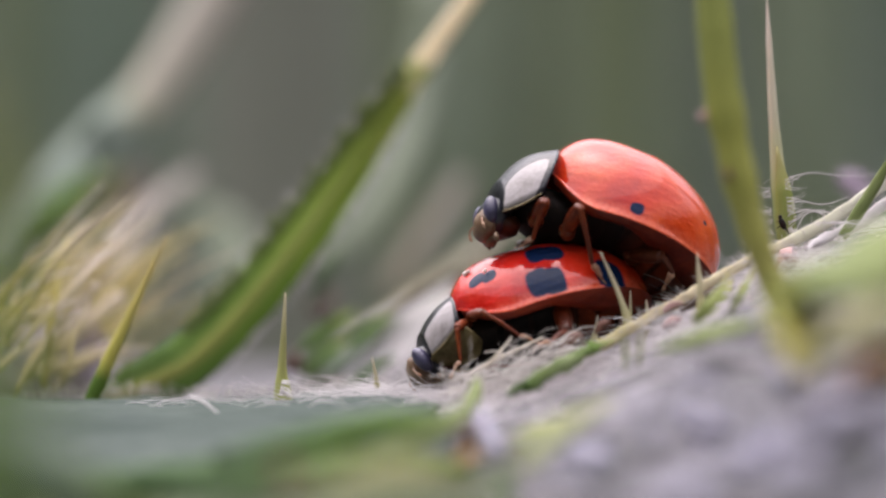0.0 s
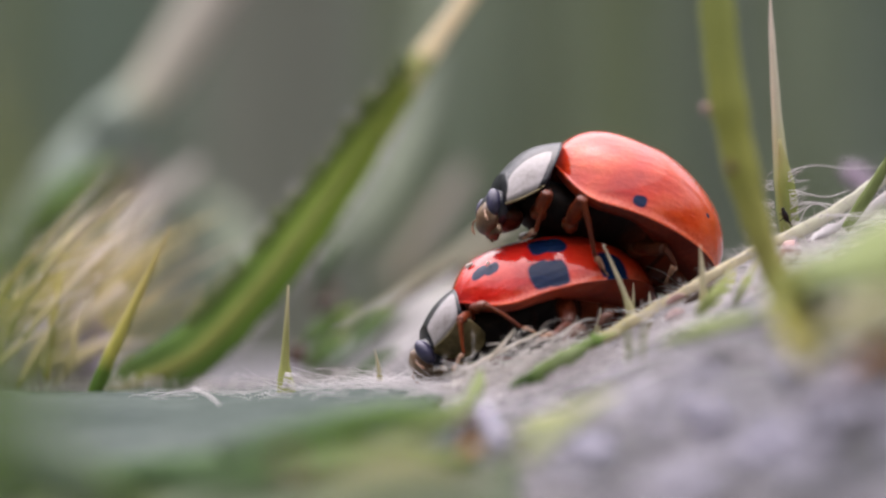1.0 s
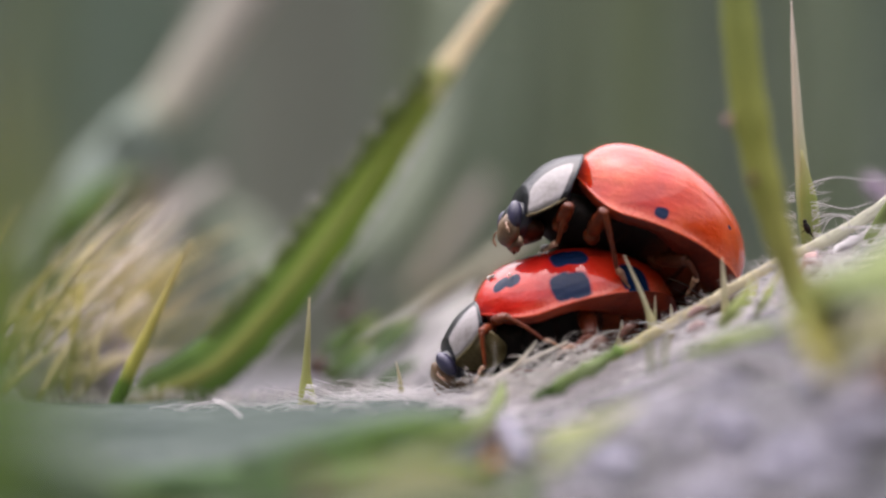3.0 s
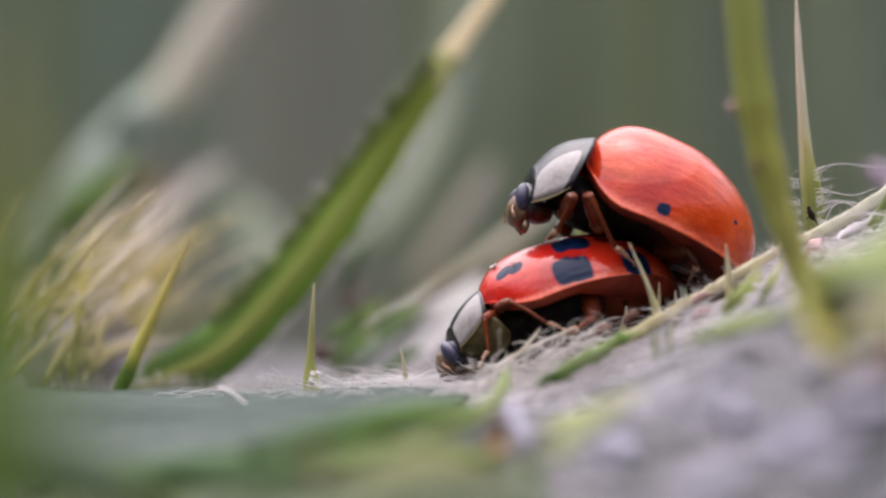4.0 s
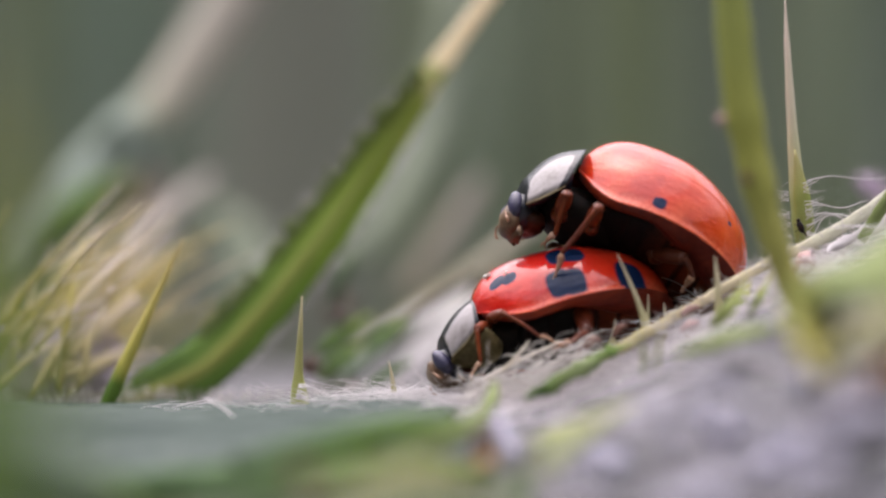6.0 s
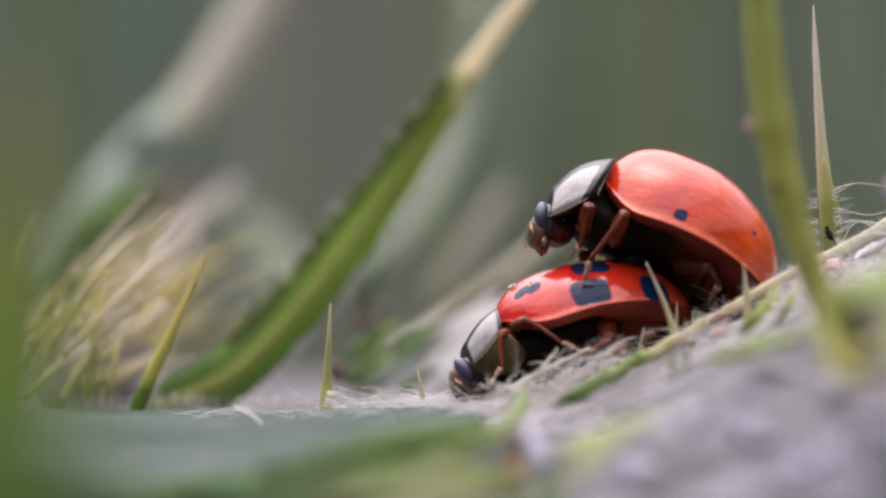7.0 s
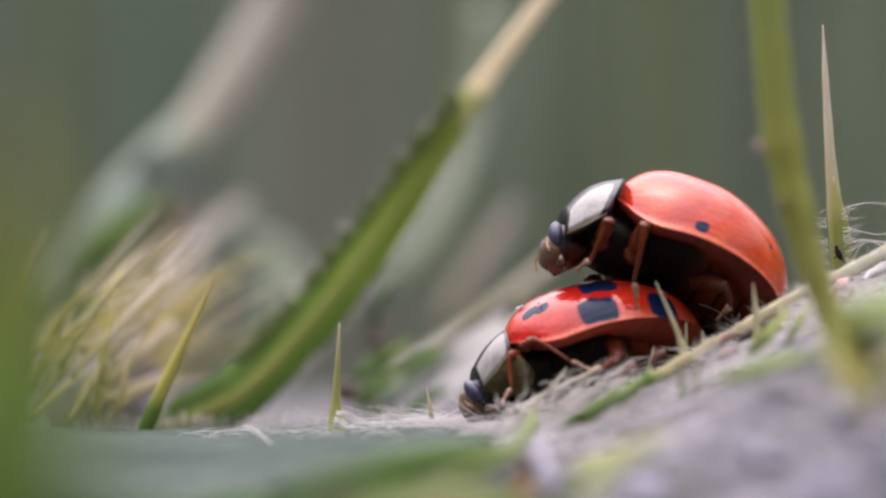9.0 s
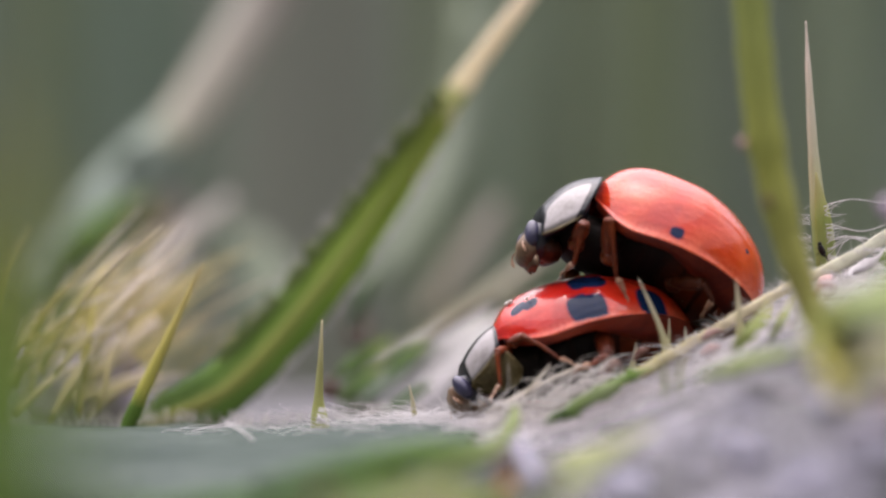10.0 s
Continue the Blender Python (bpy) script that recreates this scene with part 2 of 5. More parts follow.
FIBRE = plain("white_fibre", (0.552, 0.523, 0.54), (0.69, 0.661, 0.678), (0.828, 0.805, 0.816), 0.7, 2.0, depth=0.0, thin=0.3, spec=0.2)
SOIL = plain("meadow_ground", (0.035, 0.045, 0.02), (0.07, 0.075, 0.045), (0.13, 0.125, 0.085), 0.95, 40.0, depth=1.0, spec=0.1)
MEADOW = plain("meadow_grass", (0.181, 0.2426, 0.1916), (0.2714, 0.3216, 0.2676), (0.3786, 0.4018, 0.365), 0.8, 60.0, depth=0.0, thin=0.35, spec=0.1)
# for the added unseen weeds; pale and thin so they bounce light as fill
WEEDS = plain("unseen_weeds", (0.16, 0.19, 0.10), (0.26, 0.28, 0.16), (0.38, 0.38, 0.24), 0.7, 60.0, depth=0.0, thin=0.45, spec=0.2)
UNDERLEAF = plain("dark_teal_green_leaf", (0.048, 0.07975, 0.033), (0.072, 0.1131, 0.044), (0.104, 0.145, 0.055), 0.6, 3.0, depth=0.05, thin=0.2)
FELT = plain("felted_blue_green_leaf", (0.0192, 0.03359, 0.02864), (0.03483, 0.0514, 0.04503), (0.06267, 0.0792, 0.07174), 0.8, 2.4, depth=0.12, spec=0.15)
SPINE = along("cream_spine", [(0.0, (0.195, 0.27, 0.0814)), (0.30, (0.33, 0.41, 0.16)), (0.48, (0.56, 0.57, 0.36)), (0.64, (0.70, 0.67, 0.54)), (1.0, (0.899, 0.798, 0.746))], thin=0.3, streak=0.2)
OCHRESPINE = along("yellow_green_spine", [(0.0, (0.40, 0.46, 0.16)), (0.3, (0.42, 0.44, 0.16)), (0.6, (0.44, 0.43, 0.20)), (1.0, (0.66, 0.60, 0.42))], thin=0.35, streak=0.15)
YELLOW = along("yellow_green_blade", [(0.0, (0.065, 0.15, 0.022)), (0.26, (0.10, 0.19, 0.028)), (0.37, (0.50, 0.47, 0.11)), (0.7, (0.62, 0.54, 0.18)), (1.0, (0.52, 0.42, 0.20))], thin=0.25, streak=0.2)
BLADE = along("green_blade_with_straw_tip", [(0.0, (0.05645, 0.0924, 0.01546)), (0.22, (0.05018, 0.1109, 0.01159)), (0.42, (0.09408, 0.1786, 0.01546)), (0.60, (0.2132, 0.3203, 0.0322)), (0.69, (0.3261, 0.3942, 0.07728)), (0.73, (1.029, 0.924, 0.644)), (1.0, (1.104, 0.9856, 0.8501))], rough=0.7, thin=0.25, streak=0.3, rib=(0.11, 0.16, 0.03))
STEMGREY = along("grey_green_stem", [(0.0, (0.115, 0.1495, 0.115)), (0.4, (0.207, 0.2645, 0.23)), (0.75, (0.299, 0.3565, 0.3047)), (1.0, (0.322, 0.3565, 0.276))], thin=0.2)
SHEATH = along("beige_dry_sheath", [(0.0, (0.3842, 0.4054, 0.2698)), (0.15, (0.5119, 0.492, 0.4064)), (1.0, (0.5338, 0.492, 0.4729))], thin=0.3)
STEM = along("yellow_green_stem", [(0.0, (0.5015, 0.4628, 0.1789)), (0.35, (0.4435, 0.4243, 0.1341)), (0.7, (0.3857, 0.405, 0.1043)), (1.0, (0.3471, 0.405, 0.1341))], thin=0.15, streak=0.6)
STRAW = along("dry_straw", [(0.0, (0.494, 0.438, 0.238)), (0.5, (0.628, 0.539, 0.327)), (1.0, (0.673, 0.583, 0.505))], thin=0.3)
RIB = along("leaf_margin", [(0.0, (0.1422, 0.2429, 0.0529)), (0.12, (0.405, 0.4628, 0.132)), (0.22, (0.7371, 0.6928, 0.33)), (0.5, (0.8091, 0.7056, 0.503)), (0.62, (0.8325, 0.7535, 0.529)), (0.8, (0.7137, 0.7056, 0.555)), (1.0, (0.7371, 0.7296, 0.661))], thin=0.3, streak=0.35)
LEAF = along("blue_green_leaf", [(0.0, (0.0374, 0.0633, 0.0506)), (0.5, (0.049, 0.0775, 0.0604)), (0.72, (0.0576, 0.103, 0.0202)), (1.0, (0.0745, 0.127, 0.0173))], rough=0.6, thin=0.2)
GREEN = along("fresh_green_blade", [(0.0, (0.07, 0.15, 0.02)), (0.6, (0.10, 0.20, 0.03)), (1.0, (0.22, 0.29, 0.06))], thin=0.3)
MIDRIB = along("olive_midrib", [(0.0, (0.14, 0.14, 0.03)), (0.4, (0.16, 0.19, 0.035)), (1.0, (0.20, 0.27, 0.05))], rough=0.7, thin=0.2)
MEADOWGREEN = along("meadow_green_leaf", [(0.0, (0.09, 0.14, 0.035)), (0.5, (0.13, 0.18, 0.055)), (1.0, (0.20, 0.24, 0.10))], rough=0.6, thin=0.25)
GREENBAND = along("vivid_green_fold", [(0.0, (0.038, 0.085, 0.032)), (0.4, (0.050, 0.115, 0.022)), (0.7, (0.075, 0.155, 0.012)), (1.0, (0.105, 0.19, 0.006))], rough=0.6, thin=0.25)
LILACGREY = along("lilac_grey_felt", [(0.0, (0.582, 0.56, 0.594)), (0.5, (0.672, 0.65, 0.672)), (1.0, (0.56, 0.56, 0.538))], rough=0.8, thin=0.4)
BEIGE = along("greyish_straw", [(0.0, (0.34, 0.36, 0.15)), (0.3, (0.46, 0.42, 0.29)), (1.0, (0.48, 0.43, 0.37))], thin=0.25)
STALKGREEN = along("light_green_stalk", [(0.0, (0.1881, 0.2297, 0.1417)), (1.0, (0.2327, 0.2775, 0.1771))], thin=0.25)
LIME = along("lime_leaf", [(0.0, (0.20, 0.23, 0.09)), (0.5, (0.25, 0.28, 0.11)), (1.0, (0.30, 0.31, 0.15))], rough=0.6, thin=0.25)
DULLGREEN = along("dull_green_leaf", [(0.0, (0.07, 0.11, 0.07)), (0.6, (0.10, 0.16, 0.08)), (1.0, (0.16, 0.21, 0.12))], rough=0.6, thin=0.25)
TOOTH = along("yellow_green_tooth", [(0.0, (0.30, 0.36, 0.14)), (0.6, (0.34, 0.40, 0.12)), (1.0, (0.50, 0.46, 0.22))], thin=0.3)
SCURF = along("brownish_streak", [(0.0, (0.30, 0.27, 0.07)), (0.5, (0.26, 0.19, 0.06)), (1.0, (0.34, 0.32, 0.08))], thin=0.1)
WITHER = along("withered_grey_leaf", [(0.0, (0.30, 0.27, 0.20)), (0.5, (0.34, 0.31, 0.27)), (1.0, (0.33, 0.30, 0.28))], thin=0.3)
OLIVE = along("olive_leaf", [(0.0, (0.124, 0.141, 0.0506)), (0.5, (0.146, 0.158, 0.0562)), (1.0, (0.169, 0.169, 0.0675))], thin=0.2)
GREYSTRAW = along("grey_withered_stalk", [(0.0, (0.2328, 0.2526, 0.2167)), (0.5, (0.2794, 0.2915, 0.2614)), (1.0, (0.2561, 0.272, 0.2422))], thin=0.25)
PALEGREEN = along("pale_green_stalk", [(0.0, (0.185, 0.225, 0.162)), (1.0, (0.225, 0.2662, 0.1968))], thin=0.2)
WHITEST = along("bleached_straw", [(0.0, (0.40, 0.34, 0.24)), (0.5, (0.56, 0.50, 0.40)), (1.0, (0.62, 0.56, 0.48))], thin=0.3)
DRYSTRAW = along("white_straw", [(0.0, (0.58, 0.52, 0.42)), (0.5, (0.70, 0.64, 0.54)), (1.0, (0.74, 0.68, 0.60))], thin=0.3, streak=0.2)
MOSSY = along("mottled_green_leaf", [(0.0, (0.1663, 0.2484, 0.112)), (0.2, (0.095, 0.1836, 0.042)), (0.34, (0.2025, 0.2808, 0.098)), (0.5, (0.2612, 0.3348, 0.154)), (0.75, (0.13, 0.2268, 0.042)), (1.0, (0.475, 0.4752, 0.224))], rough=0.6, thin=0.25)
CREAM = along("cream_thorn", [(0.0, (0.50, 0.47, 0.22)), (0.4, (0.60, 0.55, 0.36)), (1.0, (0.68, 0.60, 0.46))], thin=0.3, streak=0.15)
FRESH = along("bright_grass", [(0.0, (0.1901, 0.2974, 0.07594)), (0.6, (0.2673, 0.3904, 0.1215)), (1.0, (0.36, 0.35, 0.10))], rough=0.6, thin=0.45)
BRISTLE = along("ochre_bristle", [(0.0, (0.375, 0.3125, 0.1015)), (0.5, (0.575, 0.4875, 0.174)), (1.0, (0.7, 0.625, 0.377))], thin=0.3, streak=0.15)
GOLD = along("golden_bristle", [(0.0, (0.448, 0.381, 0.204)), (0.4, (0.739, 0.638, 0.392)), (1.0, (0.896, 0.829, 0.847))], thin=0.35, streak=0.15)
YELLOWLEAF = along("yellowing_leaf", [(0.0, (0.175, 0.175, 0.0501)), (1.0, (0.217, 0.209, 0.0838))], rough=0.6, thin=0.25)
YELLOWTIP = along("yellow_leaf_tip", [(0.0, (0.3, 0.3335, 0.09)), (0.5, (0.45, 0.4205, 0.09)), (1.0, (0.48, 0.4205, 0.15))], rough=0.6, thin=0.25)
PALECREAM = along("pale_cream_tip", [(0.0, (0.3, 0.306, 0.144)), (0.5, (0.38, 0.3672, 0.216)), (1.0, (0.36, 0.357, 0.198))], rough=0.6, thin=0.25)
PALELEAF = along("light_green_leaf", [(0.0, (0.1904, 0.2496, 0.0848)), (0.5, (0.2312, 0.288, 0.1104)), (1.0, (0.22, 0.2776, 0.0928))], rough=0.6, thin=0.25)
ORANGE = plain("orange_brown_scale", (0.25, 0.10, 0.03), (0.42, 0.20, 0.06), (0.5, 0.3, 0.12), 0.7, 0.6, depth=0.05)
SCRAP = plain("red_brown_leaf_scrap", (0.05, 0.018, 0.012), (0.14, 0.06, 0.045), (0.32, 0.20, 0.17), 0.6, 0.5, depth=0.05)
LILAC = plain("lilac_petal", (0.35, 0.27, 0.36), (0.50, 0.42, 0.52), (0.64, 0.57, 0.64), 0.7, 0.8, depth=0.05, thin=0.3)
DARK = plain("withered_bract", (0.02, 0.014, 0.012), (0.06, 0.035, 0.025), (0.16, 0.09, 0.05), 0.7, 0.8, depth=0.05)
PINK = plain("pinkish_gall", (0.20, 0.11, 0.10), (0.36, 0.22, 0.21), (0.48, 0.34, 0.32), 0.6, 0.6, depth=0.05)


# ---- mesh tools ----
def part(name, bm, material, parent, label=""):
    me = bpy.data.meshes.new(name)
    bmesh.ops.scale(bm, vec=(MM, MM, MM), verts=bm.verts)
    bmesh.ops.recalc_face_normals(bm, faces=bm.faces)
    bm.to_mesh(me)
    bm.free()
    for f in me.polygons:
        f.use_smooth = True
    me.materials.append(material)
    ob = new(name, me)
    ob.parent = parent
    return tagged(ob, label)


def thing(name, place, label, category, group="", kind=""):
    ob = new(name)
    ob.empty_display_size = 0.001
    ob.location = [c * MM for c in place]
    return tagged(ob, label, category, group, kind)


def glide(points, n):
    """n + 1 places evenly along a smooth line through the points (Catmull-Rom)."""
    p = [Vector(q) for q in points]
    p = [p[0] * 2 - p[1]] + p + [p[-1] * 2 - p[-2]]
    out, spans = [], len(p) - 3
    for i in range(n + 1):
        s = min(i / n * spans, spans - 1e-6)
        k, u = int(s), s - int(s)
        a, b, c, d = p[k:k + 4]
        out.append(0.5 * (2 * b + (c - a) * u + (2 * a - 5 * b + 4 * c - d) * u * u + (3 * b - a - 3 * c + d) * u ** 3))
    return out


def lerp_list(vals, s):
    k = min(int(s * (len(vals) - 1)), len(vals) - 2)
    u = s * (len(vals) - 1) - k
    return vals[k] * (1 - u) + vals[k + 1] * u


def tube(bm, points, radii, sides=8, n=16, flat=1.0, face=(0, -1, 0), origin=(0, 0, 0), wobble=0.0, seed=0):
    """A tapered tube with closed ends; flat < 1 presses it into a blade whose broad side faces `face`."""
    uv = bm.loops.layers.uv.verify()
    rnd = random.Random(seed)
    ph = rnd.uniform(0, 100)
    line = glide([Vector(p) - Vector(origin) for p in points], n)
    rings, face = [], Vector(face)
    for i, c in enumerate(line):
        tang = (line[min(i + 1, n)] - line[max(i - 1, 0)]).normalized()
        broad = tang.cross(face)
        if broad.length < 1e-4:
            broad = tang.cross(Vector((0.3, 0.2, 1)))
        broad.normalize()
        deep = broad.cross(tang).normalized()
        r = lerp_list(radii, i / n)
        r *= 1 + wobble * noise.noise((i * 0.55 + ph, ph, 0))
        rings.append([bm.verts.new(c + broad * (r * math.cos(a)) + deep * (r * flat * math.sin(a))) for a in (2 * math.pi * k / sides for k in range(sides))])
    for i in range(n):
        for k in range(sides):
            f = bm.faces.new((rings[i][k], rings[i][(k + 1) % sides], rings[i + 1][(k + 1) % sides], rings[i + 1][k]))
            def across(j):
                return 0.5 + 0.5 * math.cos(2 * math.pi * j / sides)
            for lp, (u, w) in zip(f.loops, ((i, k), (i, k + 1), (i + 1, k + 1), (i + 1, k))):
                lp[uv].uv = (u / n, across(w))
    bm.faces.new(rings[0][::-1])
    bm.faces.new(rings[-1])
    return line


def blob(bm, centre, size, turn=(0, 0, 0), rings=10, segs=16, rough=0.0, seed=0):
    """A rounded body of three half-axes, turned by degrees, with an uneven skin."""
    m = Euler([radians(a) for a in turn]).to_matrix()
    rows = []
    for i in range(rings + 1):
        th = math.pi * i / rings
        row = []
        for k in range(segs if 0 < i < rings else 1):
            ph = 2 * math.pi * k / segs
            v = Vector((math.sin(th) * math.cos(ph), math.sin(th) * math.sin(ph), math.cos(th)))
            g = 1 + rough * noise.noise(v * 2.3 + Vector((seed, seed * 0.7, 0)))
            row.append(bm.verts.new(Vector(centre) + m @ Vector([v[j] * size[j] * g for j in range(3)])))
        rows.append(row)
    for i in range(rings):
        a, b = rows[i], rows[i + 1]
        for k in range(segs):
            if len(a) == 1:
                bm.faces.new((a[0], b[k], b[(k + 1) % segs]))
            elif len(b) == 1:
                bm.faces.new((a[k], b[0], a[(k + 1) % segs]))
            else:
                bm.faces.new((a[k], b[k], b[(k + 1) % segs], a[(k + 1) % segs]))


# ---- ground ----
def mound(x, y):
    """Height in millimetres of the woolly cushion of leaves."""
    ramp_up = 0.5 * math.log1p(math.exp((x - 2.2) / 0.7)) * 0.7
    ramp_up = min(ramp_up, 4.6)
    z = -3.95 + ramp_up - 0.3 * min(1.0, max(0.0, (-1.5 - x) / 4.0))
    if y < 0:
        near = -y
        z -= 0.006 * near * near / (1 + 0.02 * near) * (1 + 0.55 * max(0.0, min(1.0, (x + 2) / 8)))
    else:
        z -= 0.05 * y * max(0.0, min(1.0, (x + 2) / 6))
    return z


def cushion(x, y):
    """The mound with its felted lumps."""
    z = mound(x, y) + 0.12 * noise.noise((x * 0.8, y * 0.8, 1))
    near = min(1.0, max(0.0, (-y - 5) / 8)) * min(1.0, max(0.1, (x + 0.5) / 3))
    return z + near * (0.85 * abs(noise.noise((x * 0.33, y * 0.25, 5))) + 0.5 * noise.noise((x * 0.7, y * 0.5, 9)))


def build_ground():
    bm = bmesh.new()
    nx, ny = 130, 110
    grid = []
    for j in range(ny + 1):
        y = -60 + 130 * j / ny
        row = []
        for i in range(nx + 1):
            x = -38 + 76 * i / nx
            z = cushion(x, y)
            edge = max(abs(x) - 26, 0, y - 52)
            z -= 0.06 * edge * edge
            row.append(bm.verts.new((x, y, z)))
        grid.append(row)
    for j in range(ny):
        for i in range(nx):
            bm.faces.new((grid[j][i], grid[j][i + 1], grid[j + 1][i + 1], grid[j + 1][i]))
    ob = part("woolly_cushion", bm, WOOL, None)
    tagged(ob, "grey woolly cushion of felted thistle leaves, sloping up", "leaf mat", kind="structure")
    bm = bmesh.new()
    rows = []
    for j in range(41):
        y = -4000 + 200 * j
        rows.append([bm.verts.new((x * 1.0, y, -48 + 5 * noise.noise((x * 0.01, y * 0.01, 2)))) for x in (-4000 + 200 * i for i in range(41))])
    for j in range(40):
        for i in range(40):
            bm.faces.new((rows[j][i], rows[j][i + 1], rows[j + 1][i + 1], rows[j + 1][i]))
    tagged(part("ground", bm, SOIL, None), "dull green meadow ground, far out of focus", "ground", kind="structure")
    # tall meadow grass all round, far out of focus
    rnd = random.Random(31)
    verts, faces = [], []
    for _ in range(15000):
        a, r = rnd.uniform(0, 2 * math.pi), rnd.uniform(1100, 2500)
        x, y, h, w = r * math.sin(a), r * math.cos(a), rnd.uniform(320, 800), rnd.uniform(7, 16)
        if rnd.random() < 0.25:
            h *= 0.5
        turn, lean, way = rnd.uniform(0, math.pi), rnd.uniform(0, 0.35) * h, rnd.uniform(0, 2 * math.pi)
        dx, dy = w * 0.5 * math.cos(turn), w * 0.5 * math.sin(turn)
        n0 = len(verts)
        for k, (u, f) in enumerate(((0.0, 0.7), (0.45, 1.0), (0.8, 0.7), (1.0, 0.06))):
            ox, oy, z = lean * u * u * math.cos(way), lean * u * u * math.sin(way), -52 + h * u
            verts += [((x + ox - dx * f) * MM, (y + oy - dy * f) * MM, z * MM), ((x + ox + dx * f) * MM, (y + oy + dy * f) * MM, z * MM)]
        faces += [(n0 + 2 * k, n0 + 2 * k + 1, n0 + 2 * k + 3, n0 + 2 * k + 2) for k in range(3)]
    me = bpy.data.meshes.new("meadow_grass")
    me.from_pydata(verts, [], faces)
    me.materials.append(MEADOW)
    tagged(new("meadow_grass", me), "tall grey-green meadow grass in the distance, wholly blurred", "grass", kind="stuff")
    # taller weeds, unseen behind the eye, added to block low sky from reflections
    verts, faces = [], []
    for _ in range(7000):
        a, r = rnd.gauss(math.pi, 0.75), rnd.uniform(700, 1300)
        x, y, h, w = r * math.sin(a), r * math.cos(a), r * rnd.triangular(0.35, 0.75, 0.62), rnd.uniform(12, 36)
        turn, lean, way = rnd.uniform(0, math.pi), rnd.uniform(0, 0.3) * h, rnd.uniform(0, 2 * math.pi)
        dx, dy = w * 0.5 * math.cos(turn), w * 0.5 * math.sin(turn)
        n0 = len(verts)
        for k, (u, f) in enumerate(((0.0, 0.5), (0.45, 1.0), (0.8, 0.8), (1.0, 0.06))):
            ox, oy, z = lean * u * u * math.cos(way), lean * u * u * math.sin(way), -52 + h * u
            verts += [((x + ox - dx * f) * MM, (y + oy - dy * f) * MM, z * MM), ((x + ox + dx * f) * MM, (y + oy + dy * f) * MM, z * MM)]
        faces += [(n0 + 2 * k, n0 + 2 * k + 1, n0 + 2 * k + 3, n0 + 2 * k + 2) for k in range(3)]
    me = bpy.data.meshes.new("unseen_weeds")
    me.from_pydata(verts, [], faces)
    me.materials.append(WEEDS)
    tagged(new("unseen_weeds", me), "unseen weeds added behind the eye to darken reflections", "weeds", kind="stuff")


build_ground()


# ---- ladybirds ----
# Local space of a ladybird: head towards -x, left flank towards -y; the rim of the wing cases lies near z = 0.
A, B = 2.765, 2.642


def outline(x, high):
    """Half width and height of the wing cases, and the height of their rim, at x from the head end (-A) to the tail (A)."""
    s = x / A
    w = B * max(0.0, 1 - abs(s) ** (1.76 if s < 0 else 2.1)) ** 0.5
    h = high * max(0.0, 1 - abs(s) ** (4.41 if s < 0 else 1.38)) ** (0.5 if s < 0 else 0.374)
    return w, h, 0.332 * high * min(1.0, max(0.0, (-s - 0.4) / 0.5)) ** 2


def elytron(parent, side, material, high):
    bm = bmesh.new()
    nu, nv = 44, 22
    rows = []
    ahead = 0.9 if high > 2.5 else 0.962
    for i in range(nu + 1):
        x = -ahead * A + (1 + ahead) * A * (0.5 - 0.5 * math.cos(math.pi * i / nu))
        x = min(x, A * 0.9995)
        w, h, low = outline(x, high)
        row = []
        for k in range(nv + 1):
            psi = math.pi / 2 * k / nv
            y = side * (0.006 + w * 0.955 * math.sin(psi))
            dip = 0.03 * math.exp(-(k / 1.2) ** 2)
            row.append(bm.verts.new((x, y, low - dip + (h - low) * (math.cos(psi) ** 0.92 if k < nv else 0.0))))
        # the narrow upturned lip
        for f, up in ((0.972, -0.035), (0.992, -0.02), (1.008, 0.015), (1.018, 0.005), (1.01, -0.06)):
            row.append(bm.verts.new((x, side * w * f, low + up)))
        rows.append(row)
    for i in range(nu):
        for k in range(nv + 5):
            bm.faces.new((rows[i][k], rows[i][k + 1], rows[i + 1][k + 1], rows[i + 1][k]))
    bm.faces.new(rows[0])
    case = part("wing_case", bm, material, parent)
    bm = bmesh.new()
    rows = []
    for i in range(nu + 1):
        x = -0.88 * A + 1.87 * A * (0.5 - 0.5 * math.cos(math.pi * i / nu))
        w, h, low = outline(x, high)
        broad = 0.10 + 0.44 * max(0.0, min(1.0, (x / A + 0.1) * 1.3))
        rows.append([bm.verts.new(p) for p in ((x, side * w * 1.005, low - 0.04), (x * 0.995, side * w * (1 - broad * 0.5), low - 0.10 - 0.4 * broad), (x * 0.985, side * w * (1 - broad), low - 0.12 - 0.7 * broad), (x * 0.97, side * w * (0.94 - broad), low - 0.12))])
    for i in range(nu):
        for k in range(3):
            bm.faces.new((rows[i][k], rows[i][k + 1], rows[i + 1][k + 1], rows[i + 1][k]))
    part("case_underside", bm, UNDER if high > 2.5 else UNDER_SCARLET_LIT, case, "dark red turned-in edge")
    return case


